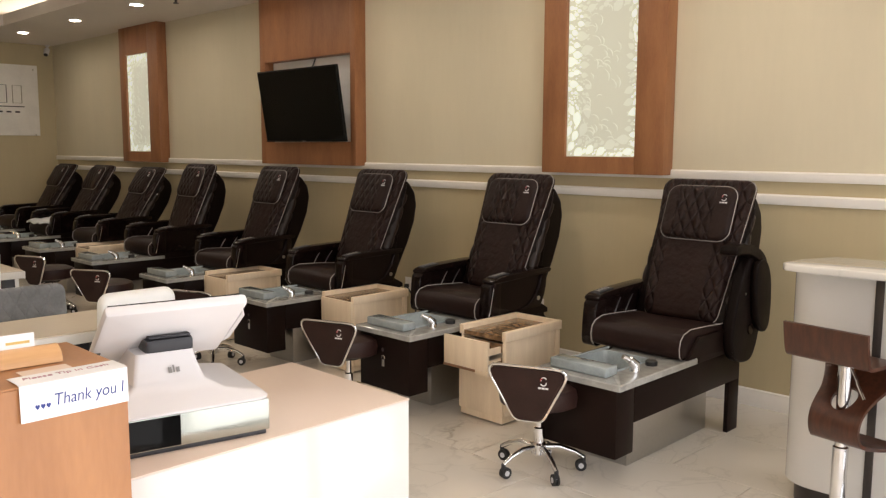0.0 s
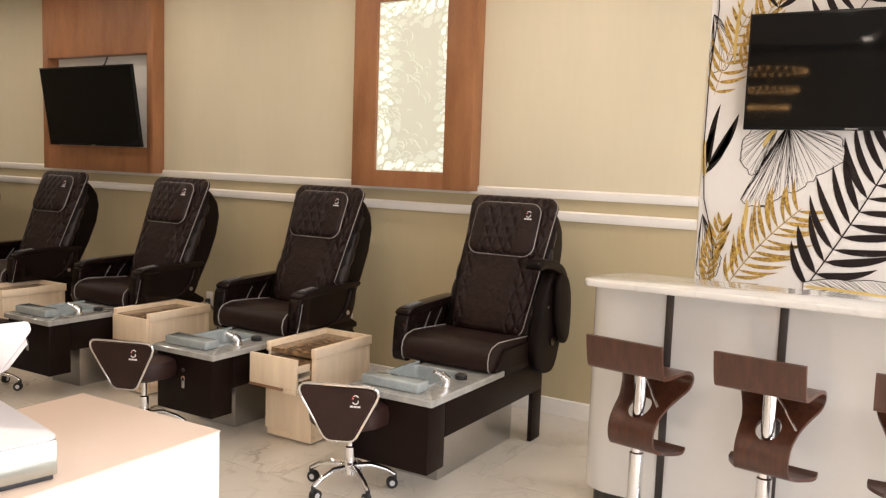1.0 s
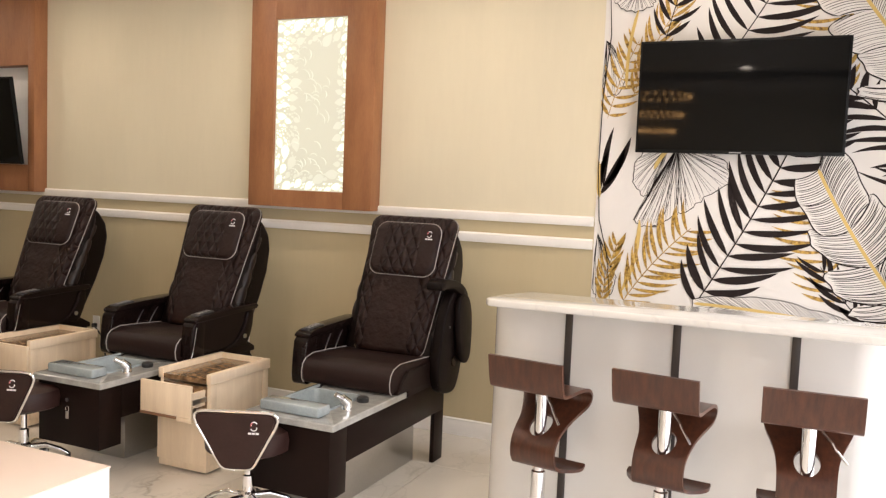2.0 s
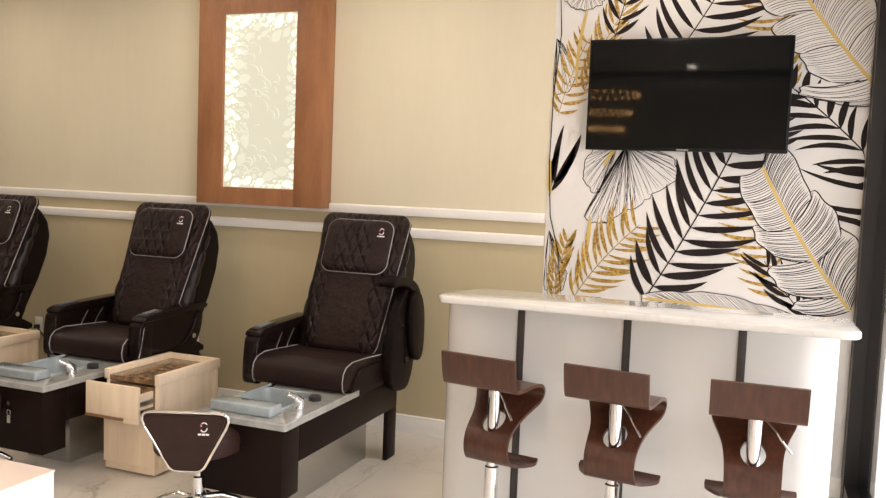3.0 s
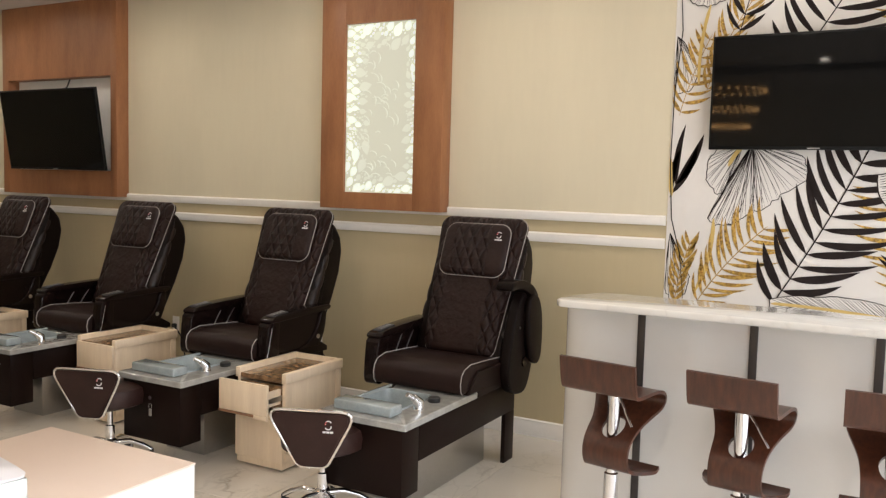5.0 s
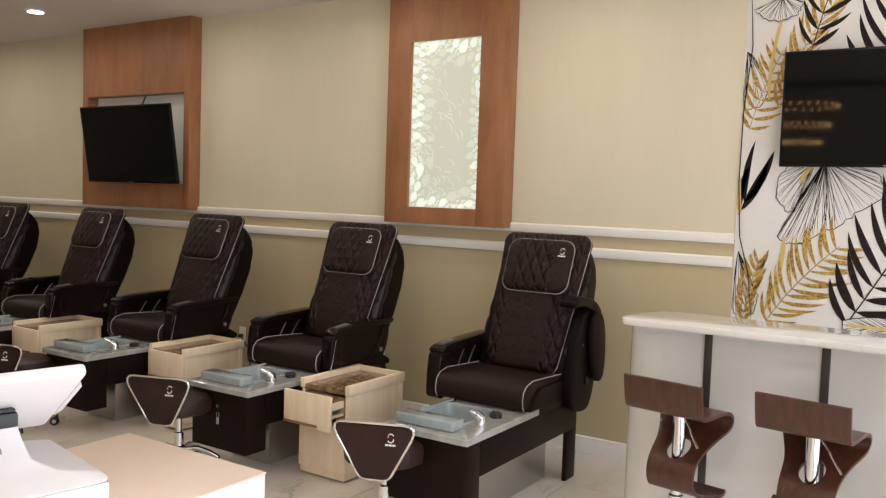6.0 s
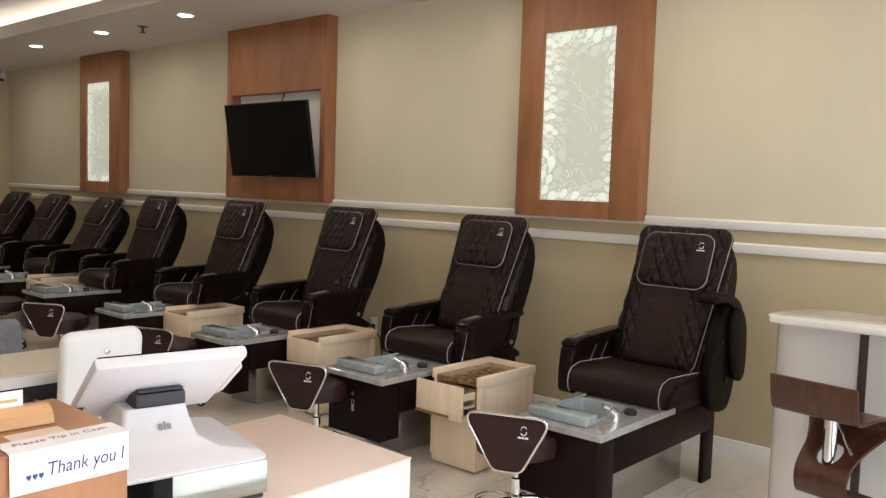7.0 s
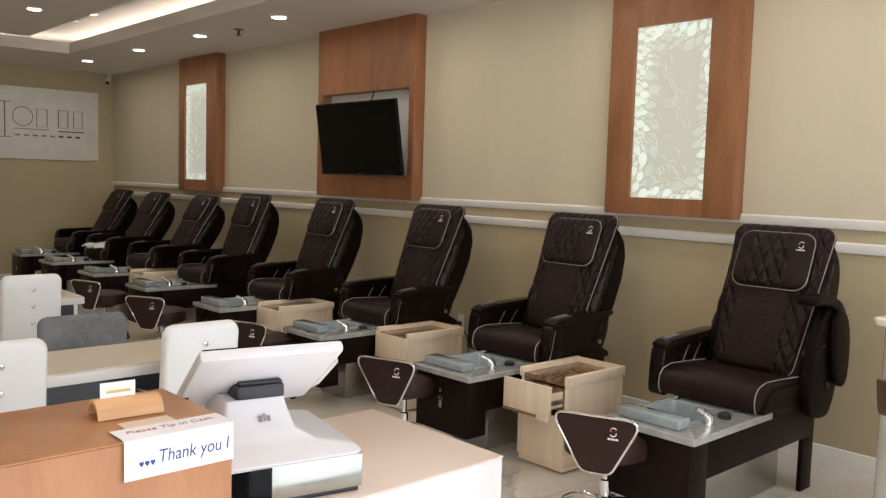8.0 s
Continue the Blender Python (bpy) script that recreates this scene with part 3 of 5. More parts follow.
def armrest(chair, side, raised):
    """Broad front post, padded top, a lower rail that sweeps up behind, and between them a sunk panel with two silver arcs."""

    def put(name, bm, mat, parent, label=""):
        bm.transform(Matrix.Translation((-0.006, -0.03, -0.014) if raised else (0, 0.028, -0.006)))
        if side < 0:
            mirrored(bm)
        elif not raised:
            for v in bm.verts:
                v.co.z = max(v.co.z, 0.538)
        return part(name, bm, mat, parent, label)

    if raised:
        mount = [(0.99, 0.58), (1.03, 0.47), (1.12, 0.425), (1.24, 0.42), (1.30, 0.50), (1.35, 0.66), (1.37, 0.86), (1.33, 0.97), (1.20, 1.02), (1.08, 0.88)]
        put("side_mount", prism_bm(softened(mount), "x", 0.277, 0.338, 0.014, 3), "shell", chair, "black-brown side mount of the raised armrest")
        bow = [(0.95, 1.015), (0.955, 1.062), (1.03, 1.075), (1.15, 1.062), (1.26, 1.022), (1.325, 0.965), (1.335, 0.90), (1.28, 0.90), (1.24, 0.965), (1.12, 1.015), (1.02, 1.022)]
        top = put("armrest", prism_bm(softened(bow, 1), "x", 0.268, 0.366, 0.010, 2), "shell", chair, "dark armrest folded upright")
        pad = [(1.17, 0.95), (1.25, 0.985), (1.32, 0.95), (1.365, 0.86), (1.375, 0.72), (1.36, 0.60), (1.30, 0.565), (1.22, 0.62), (1.18, 0.76)]
        put("cheek", prism_bm(softened(pad), "x", 0.339, 0.378, 0.014, 3), "shell", top, "padded outer cheek")
        put("pivot_cap", tube_bm([(0.338, 1.20, 0.60), (0.346, 1.20, 0.60)], 0.028, 18), "lacquer", top)
        put("screw_cap", tube_bm([(0.339, 1.13, 0.80), (0.343, 1.13, 0.80)], 0.007, 10), "steel", top)
        return top
    pad = [(0.585, 0.735), (0.59, 0.758), (0.64, 0.775), (0.80, 0.785), (1.00, 0.792), (1.14, 0.794), (1.165, 0.778), (1.14, 0.754), (0.90, 0.748), (0.64, 0.735)]
    top = put("armrest", prism_bm(softened(pad, 1), "x", 0.258, 0.354, 0.009, 3), "lacquer", chair, "glossy dark armrest")
    post = [(0.556, 0.515), (0.562, 0.64), (0.578, 0.745), (0.68, 0.752), (0.672, 0.66), (0.668, 0.53), (0.655, 0.492), (0.585, 0.485)]
    put("front_post", prism_bm(softened(post, 1), "x", 0.262, 0.347, 0.010, 3), "lacquer", top)
    put("post_trim", tube_bm([(0.3455, 0.560 + 0.010 * k, 0.53 + 0.045 * k) for k in range(5)], 0.0022, 6), "steel", top, "thin silver edge line")
    rail_pts = [(0.62, 0.49), (0.65, 0.545), (0.86, 0.545), (0.97, 0.575), (1.045, 0.66), (1.075, 0.757), (1.135, 0.757), (1.12, 0.64), (1.075, 0.55), (1.00, 0.495), (0.86, 0.475)]
    put("cheek", prism_bm(softened(rail_pts, 1), "x", 0.270, 0.341, 0.010, 3), "lacquer", top)
    put("inner_panel", prism_bm([(0.64, 0.74), (1.09, 0.757), (1.04, 0.58), (0.96, 0.53), (0.65, 0.53)], "x", 0.286, 0.326, 0.003, 1), "lacquer", top)
    for y0, z0, wide in ((0.76, 0.56, 0.085), (0.87, 0.565, 0.10)):
        arc = [(0.284, y0 + wide * (q / 8) ** 1.6, z0 + 0.165 * q / 8) for q in range(9)]
        put("trim_strip", tube_bm(arc, [0.0015] + [0.0035] * 7 + [0.0015], 6), "steel", top, "curved silver trim strip")
    put("pivot_cap", tube_bm([(0.341, 1.04, 0.60), (0.347, 1.04, 0.60)], 0.014, 14), "steel", top)
    pad = [(0.62, 0.770), (0.76, 0.782), (0.76, 0.789), (0.625, 0.777)]
    pad = put("control_pad", prism_bm(pad, "x", 0.278, 0.336, 0.002, 1), "plastic_b", top, "black control pad with pale buttons")
    for k in range(4):
        y = 0.645 + 0.028 * k
        put("button", box_bm(0.292, 0.322, y, y + 0.012, 0.7795 + 0.0026 * k, 0.785 + 0.0026 * k, 0.002, 1), "grey_print", pad)
    return top


BACK0, BACK1 = (0.985, 0.615), (1.302, 1.376)


RECLINE = 0.0


def back_matrix(d=0.0):
    """u across, v up along the reclined back, out towards the sitter."""
    (y0, z0), (y1, z1) = BACK0, (BACK1[0] + RECLINE, BACK1[1] - 0.87 * RECLINE)
    up = Vector((0, y1 - y0, z1 - z0)).normalized()
    out = Vector((1, 0, 0)).cross(up)
    m = Matrix(((1, 0, 0, 0), (0, up.y, out.y, y0), (0, up.z, out.z, z0), (0, 0, 0, 1)))
    return m @ Matrix.Translation((0, 0, d)) if d else m


def logo(parent, m, s=1.0):
    """A small woven badge: two hooked strokes over a short bar."""
    a1 = [(0.010 * math.cos(a) * s, (0.012 + 0.009 * math.sin(a)) * s, 0) for a in [radians(q) for q in range(20, 230, 30)]]
    a2 = [(0.010 * math.cos(a) * s, (0.002 + 0.009 * math.sin(a)) * s, 0) for a in [radians(q) for q in range(200, 410, 30)]]
    for nm, pts, mat in (("badge_stroke", a1, "white_print"), ("badge_stroke", a2, "white_print")):
        bm = tube_bm(pts, 0.0019 * s, 5)
        bm.transform(m)
        part(nm, bm, mat, parent)
    bm = bmesh.new()
    for k in (-1, 0, 1):
        b2 = box_bm(k * 0.0125 * s - 0.0052 * s, k * 0.0125 * s + 0.0052 * s, -0.0185 * s, -0.0125 * s, -0.001, 0.001)
        me = bpy.data.meshes.new("t")
        b2.to_mesh(me)
        bm.from_mesh(me)
        bpy.data.meshes.remove(me)
        b2.free()
    bm.transform(m)
    part("badge_bar", bm, "white_print", parent)
    bm = tube_bm([(p[0] * 0.75 - 0.003 * s, p[1] * 0.9 - 0.0005, 0) for p in a1[3:7]], 0.0022 * s, 5)
    bm.transform(m)
    part("badge_stroke", bm, "red_print", parent)


def pedicure_chair(x, raised, label):
    """Local: x across, y back from the tray's front edge, z up from the floor."""
    r = root("pedicure_chair", pose(x, 3.29, 0), label, "pedicure chair", "pedicure chairs along the wall")
    # base
    part("front_apron", box_bm(-0.175, 0.25, 0.02, 0.17, 0.145, 0.469, 0.004), "laminate", r)
    for s in (-1, 1):
        lo, hi = (0.225, 0.25) if s > 0 else (-0.20, -0.175)
        part("side_panel", box_bm(lo, hi, 0.172, 1.25, 0.285, 0.469, 0.003), "laminate", r)
        part("leg", box_bm(lo, hi, 1.13, 1.25, 0.0, 0.284, 0.003), "laminate", r)
    part("kick_plate", box_bm(-0.172, 0.125, 0.32, 1.125, 0.0, 0.32, 0.003), "steel", r, "brushed steel kick box")
    seat_rest = [(0.605, 0.5015), (0.716, 0.5015), (0.716, 0.470), (1.25, 0.470), (1.25, 0.50), (1.14, 0.56), (1.00, 0.605), (0.72, 0.605), (0.66, 0.555), (0.632, 0.52)]
    part("seat_support", prism_bm(seat_rest, "x", -0.281, 0.281, 0.006, 2), "laminate", r, "dark leather skirt under the seat")
    # foot tray and basin
    def ringed(rows):
        rb = bmesh.new()
        loops = [[rb.verts.new((u, v, z)) for u, v in rounded(w, h, q, 5, cx, cy)] for cx, cy, w, h, z, q in rows]
        for la, lb in zip(loops, loops[1:]):
            for k in range(len(la)):
                rb.faces.new((la[k], la[(k + 1) % len(la)], lb[(k + 1) % len(la)], lb[k]))
        return rb, loops

    hole = (0.0, 0.335, 0.27, 0.32)
    tr, loops = ringed([(*hole, 0.470, 0.03), (0.04, 0.3575, 0.476, 0.715, 0.470, 0.008), (0.04, 0.3575, 0.476, 0.715, 0.496, 0.008), (0.04, 0.3575, 0.466, 0.705, 0.501, 0.008), (*hole, 0.501, 0.03)])
    bmesh.ops.recalc_face_normals(tr, faces=tr.faces[:])
    tray = part("foot_tray", tr, "tray", r, "silver-grey resin foot tray")
    ba, loops = ringed([(0.0, 0.335, 0.282, 0.332, 0.5015, 0.034), (0.0, 0.335, 0.278, 0.328, 0.511, 0.034), (0.0, 0.335, 0.266, 0.316, 0.509, 0.03), (0.0, 0.34, 0.245, 0.285, 0.42, 0.04), (0.0, 0.34, 0.20, 0.24, 0.405, 0.04)])
    ba.faces.new(loops[-1])
    bmesh.ops.recalc_face_normals(ba, faces=ba.faces[:])
    part("foot_basin", ba, "basin", r, "blue-grey acrylic foot basin")
    # raised block in front for the feet, and a low wall along one side
    part("foot_block", box_bm(-0.150, 0.170, 0.05, 0.150, 0.5015, 0.549, 0.009, 3), "basin", tray, "blue-grey foot rest block")
    part("side_wall", box_bm(-0.165, -0.143, 0.152, 0.56, 0.5015, 0.516, 0.006, 3), "basin", tray)
    fa = part("faucet", tube_bm([(0.185, 0.27, 0.50), (0.185, 0.27, 0.532), (0.172, 0.245, 0.556)], [0.027, 0.025, 0.019], 14), "chrome", r, "chrome faucet")
    part("lever", tube_bm([(0.172, 0.24, 0.556), (0.158, 0.21, 0.576)], [0.015, 0.012], 10), "chrome", fa)
    if not raised:
        lk = part("lock", tube_bm([(0.04, 0.021, 0.385), (0.04, 0.008, 0.385)], 0.011, 12), "chrome", r, "small chrome lock with a hanging key")
        part("key", box_bm(0.028, 0.048, 0.010, 0.014, 0.285, 0.325, 0.002), "steel", lk)
        part("key_ring", tube_bm([(0.038 + 0.011 * math.cos(a), 0.013, 0.338 + 0.014 * math.sin(a)) for a in [2 * math.pi * k / 12 for k in range(12)]], 0.0016, 5, True), "chrome", lk)
    part("drain_cap", lathe_bm([(0.03, 0), (0.03, 0.02), (0.022, 0.026), (0.001, 0.027)], 18, (0.185, 0.42, 0.501)), "rubber", r, "black round cap")
    # seat
    prof = [(0.580, 0.506), (0.562, 0.526), (0.556, 0.565), (0.566, 0.605), (0.595, 0.632), (0.66, 0.648), (0.80, 0.642), (1.06, 0.625), (1.06, 0.56), (0.72, 0.545), (0.68, 0.512)]
    seat = part("seat", prism_bm(prof, "x", -0.262, 0.262, 0.014, 3), "leather", r, "dark brown leather seat with grey piping")
    for s in (-1, 1):
        line = [(s * 0.259, a - 0.004 if a < 0.6 else a, b + 0.002) for a, b in prof[0:8]]
        part("piping", tube_bm(line, 0.0029, 6), "piping", seat)
    # back
    out = rounded(0.545, 0.822, 0.06, 6, 0, 0.411)
    out = [(0.01 + u * (0.79 + 0.21 * min(1, max(0, v) / 0.7)), v) for u, v in out]
    pad = part("back_pad", pillow_bm(out, 0.075, 0.04, back_matrix(-0.02), 4), "quilt_back", r, "quilted brown leather back with grey piping")
    edge = [(u * 1.0, v, 0.018) for u, v in out]
    bm = tube_bm(edge, 0.0027, 6, True)
    bm.transform(back_matrix(-0.02))
    part("piping", bm, "piping", pad)
    hw, hh, hv = 0.41, 0.315, 0.602
    hout = rounded(hw, hh, 0.065, 6, 0.014, hv)
    head = part("headrest", pillow_bm(hout, 0.045, 0.03, back_matrix(0.052), 4), "quilt_head", r, "padded headrest cushion with grey piping")
    bm = tube_bm([(u, v, 0.010) for u, v in hout], 0.003, 6, True)
    bm.transform(back_matrix(0.052))
    part("piping", bm, "piping", head)
    logo(head, back_matrix(0.052 + 0.046) @ Matrix.Translation((0.160, hv + 0.075, -0.006)), 1.25)
    # bulging rear shell
    sh = [(0.99, 0.50), (0.99, 0.62), (1.272, 1.29), (1.30, 1.305), (1.345, 1.27), (1.40, 1.20), (1.418, 1.10), (1.39, 0.96), (1.32, 0.80), (1.22, 0.62), (1.14, 0.50)]
    sh = [(y + RECLINE * max(0, z - 0.6) * 1.4, z - RECLINE * max(0, z - 0.6) * 1.2) for y, z in sh]
    part("rear_shell", prism_bm(sh, "x", -0.275, 0.275, 0.035, 4), "shell", r, "black-brown leather rear shell")
    seam = [(0.276, 1.02, 0.62), (0.277, 1.15, 0.88), (0.277, 1.25, 1.1), (0.276, 1.29, 1.22)]
    part("shell_seam", tube_bm([(x, y + RECLINE * (z - 0.6) * 1.4, z - RECLINE * (z - 0.6) * 1.2) for x, y, z in seam], 0.004, 6), "leather", r)
    # puffed leather roll between the back and its shell
    for sx in (-1, 1):
        line, rad = [], []
        for k in range(37):
            t = k / 36
            y, z = 1.045 + 0.285 * t, 0.66 + 0.60 * t
            line.append((sx * (0.246 + 0.006 * math.sin(5 * t)), y + RECLINE * (z - 0.6) * 1.4, z - RECLINE * (z - 0.6) * 1.2))
            rad.append((0.030 + 0.010 * abs(math.sin(math.pi * 5.5 * t)) ** 0.6) * min(1, 6 * t + 0.3, 6 * (1 - t) + 0.3))
        part("side_roll", tube_bm(line, rad, 12), "glossy_leather", r, "puffed shiny leather side roll")
    armrest(r, -1, False)
    armrest(r, 1, raised)
    return r


LAB = "dark brown leather pedicure spa chair with grey piping and foot basin"
pedicure_chair(-1.80, True, "dark brown pedicure spa chair with one armrest raised, beside the bar")
second = pedicure_chair(-3.16, False, LAB)
for x in (-4.573, -5.976, -7.389):
    copy_thing(second, pose(x, 3.29, 0))
RECLINE = 0.10
far = pedicure_chair(-8.67, False, "dark brown leather pedicure spa chair, its back further reclined")
for x in (-9.965, -11.12):
    copy_thing(far, pose(x, 3.29, 0))

# a folded pale towel on the seventh chair
tw = bmesh.new()
bmesh.ops.create_grid(tw, x_segments=14, y_segments=10, size=0.5)
for v in tw.verts:
    u, w = v.co.x, v.co.y
    v.co = Vector((u * 0.42, w * 0.40, 0.655 + 0.05 * math.exp(-6 * (u * u + w * w)) + 0.012 * math.sin(9 * u + 4 * w) + 0.008 * math.sin(14 * w)))
bmesh.ops.solidify(tw, geom=tw.faces[:], thickness=0.02)
tw.transform(Matrix.Translation((-9.98, 4.00, 0.0)))
thing("towel", tw, "white_leather", "crumpled pale towel lying on a pedicure chair seat", "towel")

# ---------------------------------------------------------------- maple carts


def cart(m, pulled, label):
    """Local: front faces -y; origin at the middle of the front edge on the floor."""
    r = root("pedicure_cart", m, label, "cart", "maple carts between the chairs")
    w, d, h = 0.165, 0.52, 0.53
    part("plinth", box_bm(-w + 0.006, w - 0.006, 0.008, d - 0.008, 0.012, 0.05, 0.002), "maple", r)
    part("side_board", box_bm(-w, -w + 0.018, 0.018, d, 0.05, h, 0.003), "maple", r)
    part("side_board", box_bm(w - 0.018, w, 0.018, d, 0.05, h, 0.003), "maple", r)
    part("side_cap", box_bm(w - 0.02, w + 0.012, 0.014, d + 0.006, h - 0.05, h + 0.004, 0.004), "maple", r)
    part("side_cap", box_bm(-w - 0.012, -w + 0.02, 0.014, d + 0.006, h - 0.05, h + 0.004, 0.004), "maple", r)
    part("back_board", box_bm(-w + 0.02, w - 0.02, d - 0.02, d, 0.05, h + 0.004, 0.003), "maple", r)
    part("bottom_board", box_bm(-w + 0.018, w - 0.018, 0.03, d - 0.02, 0.05, 0.065), "maple", r)
    part("counter", box_bm(-w + 0.021, w - 0.021, 0.02, d - 0.021, h - 0.050, h - 0.026), "granite", r, "brown speckled stone top")
    part("front_door", box_bm(-w, w, 0.0, 0.017, 0.05, 0.310, 0.003), "maple", r)
    part("side_rail", box_bm(w + 0.0005, w + 0.006, 0.02, d - 0.004, 0.05, 0.10, 0.002), "maple", r)
    part("side_rail", box_bm(w + 0.0005, w + 0.006, 0.02, 0.07, 0.102, h - 0.052, 0.002), "maple", r)
    part("side_rail", box_bm(w + 0.0005, w + 0.006, d - 0.05, d - 0.004, 0.102, h - 0.052, 0.002), "maple", r)
    y = -pulled
    if pulled:
        # solid plate in dark brown stone colour, painting the shade inside the open slot
        part("slot_shade_plate", box_bm(-w + 0.02, w - 0.02, 0.021, 0.024, 0.34, 0.466), "granite", r, "dark plate standing in for the shade in the open drawer slot")
    dr = part("drawer", box_bm(-w, w, y - 0.002, y + 0.016, 0.335, 0.500, 0.003), "maple", r)
    part("drawer_side", box_bm(-w + 0.03, -w + 0.042, y + 0.017, y + 0.40, 0.37, 0.45), "maple", dr)
    part("drawer_side", box_bm(w - 0.042, w - 0.03, y + 0.017, y + 0.40, 0.37, 0.45), "maple", dr)
    part("drawer_floor", box_bm(-w + 0.042, w - 0.042, y + 0.017, y + 0.40, 0.37, 0.378), "maple", dr)
    part("pull_groove", box_bm(-w, w - 0.09, y - 0.006, y + 0.012, 0.322, 0.3345, 0.001), "ply", dr, "brown finger pull under the front")
    part("pull_groove", box_bm(w - 0.09, w, y - 0.002, y + 0.012, 0.312, 0.3345, 0.001), "maple", dr)
    part("slide", box_bm(-w + 0.022, -w + 0.029, y + 0.02, y + 0.30, 0.39, 0.415), "steel", dr)
    part("slide", box_bm(w - 0.029, w - 0.022, y + 0.02, y + 0.30, 0.39, 0.415), "steel", dr)
    for sx in (-1, 1):
        for yy in (0.06, d - 0.06):
            part("glide", lathe_bm([(0.012, 0), (0.014, 0.012)], 10, (sx * 0.12, yy, 0)), "rubber", r)
    return r


cart(pose(-2.645, 3.615, 0), 0.125, "pale maple cart with its drawer pulled open beside a chair")
c2 = cart(pose(-4.083, 3.715, 0), 0.0, "pale maple cart with a stone top between chairs")
for x, y in ((-5.54, 3.625), (-8.24, 3.66)):
    copy_thing(c2, pose(x, y, 0))

# ---------------------------------------------------------------- rolling stools


def rolling_stool(m, label, keys=True):
    """Local: the back stands on the -y side."""
    r = root("rolling_stool", m, label, "stool", "low rolling stools")
    part("seat", lathe_bm([(0.10, 0.33), (0.165, 0.332), (0.192, 0.345), (0.198, 0.395), (0.188, 0.43), (0.15, 0.446), (0.001, 0.45)], 32), "stool_leather", r, "round dark brown leather seat")
    part("seat_plate", lathe_bm([(0.08, 0.305), (0.085, 0.331)], 16), "plastic_b", r)
    part("gas_lift", lathe_bm([(0.026, 0.09), (0.026, 0.21), (0.015, 0.215), (0.015, 0.318)], 16), "chrome", r)
    part("hub", lathe_bm([(0.03, 0.075), (0.038, 0.085), (0.038, 0.13), (0.03, 0.14)], 18), "chrome", r)
    for k in range(5):
        a = radians(72 * k + 20)
        c, s = math.cos(a), math.sin(a)
        leg = part("star_leg", tube_bm([(0.03 * c, 0.03 * s, 0.115), (0.10 * c, 0.10 * s, 0.118), (0.17 * c, 0.17 * s, 0.095), (0.215 * c, 0.215 * s, 0.068)], [0.016, 0.015, 0.013, 0.011], 10), "chrome", r)
        px, py = 0.215 * c, 0.215 * s
        w1 = tube_bm([(px - 0.012 * c + 0.014 * s, py - 0.012 * s - 0.014 * c, 0.027), (px - 0.012 * c + 0.003 * s, py - 0.012 * s - 0.003 * c, 0.027)], 0.027, 16)
        w2 = tube_bm([(px - 0.012 * c - 0.003 * s, py - 0.012 * s + 0.003 * c, 0.027), (px - 0.012 * c - 0.014 * s, py - 0.012 * s + 0.014 * c, 0.027)], 0.027, 16)
        caster = part("caster", w1, "rubber", leg)
        part("caster", w2, "rubber", leg)
        part("caster_hub", tube_bm([(px - 0.012 * c + 0.0165 * s, py - 0.012 * s - 0.0165 * c, 0.027), (px - 0.012 * c - 0.0165 * s, py - 0.012 * s + 0.0165 * c, 0.027)], 0.013, 12), "wheel_grey", leg)
        part("caster_fork", tube_bm([(px, py, 0.072), (px, py, 0.04)], 0.011, 8), "plastic_b", leg)
    # trapezoid back in a bent chrome frame
    ol = []
    for (u, v), rad in (((-0.205, 0.565), 0.05), ((0.205, 0.565), 0.05), ((0.065, 0.30), 0.02), ((-0.065, 0.30), 0.02)):
        ol.append((u, v, rad))
    pts = []
    n = len(ol)
    for i in range(n):
        p0, p1, p2 = Vector(ol[i - 1][:2]), Vector(ol[i][:2]), Vector(ol[(i + 1) % n][:2])
        d0, d1, rr = (p0 - p1).normalized(), (p2 - p1).normalized(), ol[i][2] * 1.5
        a, b = p1 + d0 * rr, p1 + d1 * rr
        for t in (0, 0.25, 0.5, 0.75, 1):
            pts.append((1 - t) ** 2 * a + 2 * t * (1 - t) * p1 + t * t * b)

    def bend(u, v):
        return (u, -0.20 - (v - 0.30) * 0.18 + 0.35 * u * u, v)

    bm = bmesh.new()
    fr = [bm.verts.new(bend(p.x * 0.96, 0.43 + (p.y - 0.43) * 0.96)) for p in pts]
    bk = [bm.verts.new(Vector(bend(p.x * 0.96, 0.43 + (p.y - 0.43) * 0.96)) + Vector((0, 0.03, 0))) for p in pts]
    bm.faces.new(fr)
    bm.faces.new(bk[::-1])
    for i in range(len(fr)):
        j = (i + 1) % len(fr)
        bm.faces.new((fr[i], fr[j], bk[j], bk[i]))
    bmesh.ops.recalc_face_normals(bm, faces=bm.faces[:])
    bmesh.ops.bevel(bm, geom=[e for e in bm.edges if e.calc_face_angle(0) > 0.8], offset=0.006, segments=2, affect="EDGES")
    back = part("backrest", bm, "stool_leather", r, "dark brown leather trapezoid back in a chrome frame")
    part("back_frame", tube_bm([Vector(bend(p.x, p.y)) + Vector((0, 0.012, 0)) for p in pts], 0.0072, 8, True), "chrome", back, "bent chrome frame")
    part("back_stem", tube_bm([(0, -0.185, 0.31), (0, -0.13, 0.30), (0, -0.05, 0.322)], 0.012, 8), "chrome", back)
    mm = Matrix(((1, 0, 0, 0.085), (0, 0.18, -1, -0.247), (0, 1, 0.18, 0.50), (0, 0, 0, 1)))
    logo(back, mm, 1.3)
    return r


SL = "low rolling stool with dark brown leather and chrome five-star base"
st = rolling_stool(pose(-1.955, 3.275, 0, 0, 0, 22), SL)
for x, y, a in ((-3.365, 3.245, 20), (-4.82, 3.185, 20), (-6.31, 3.09, 30), (-7.50, 3.07, 22)):
    copy_thing(st, pose(x, y, 0, 0, 0, a))

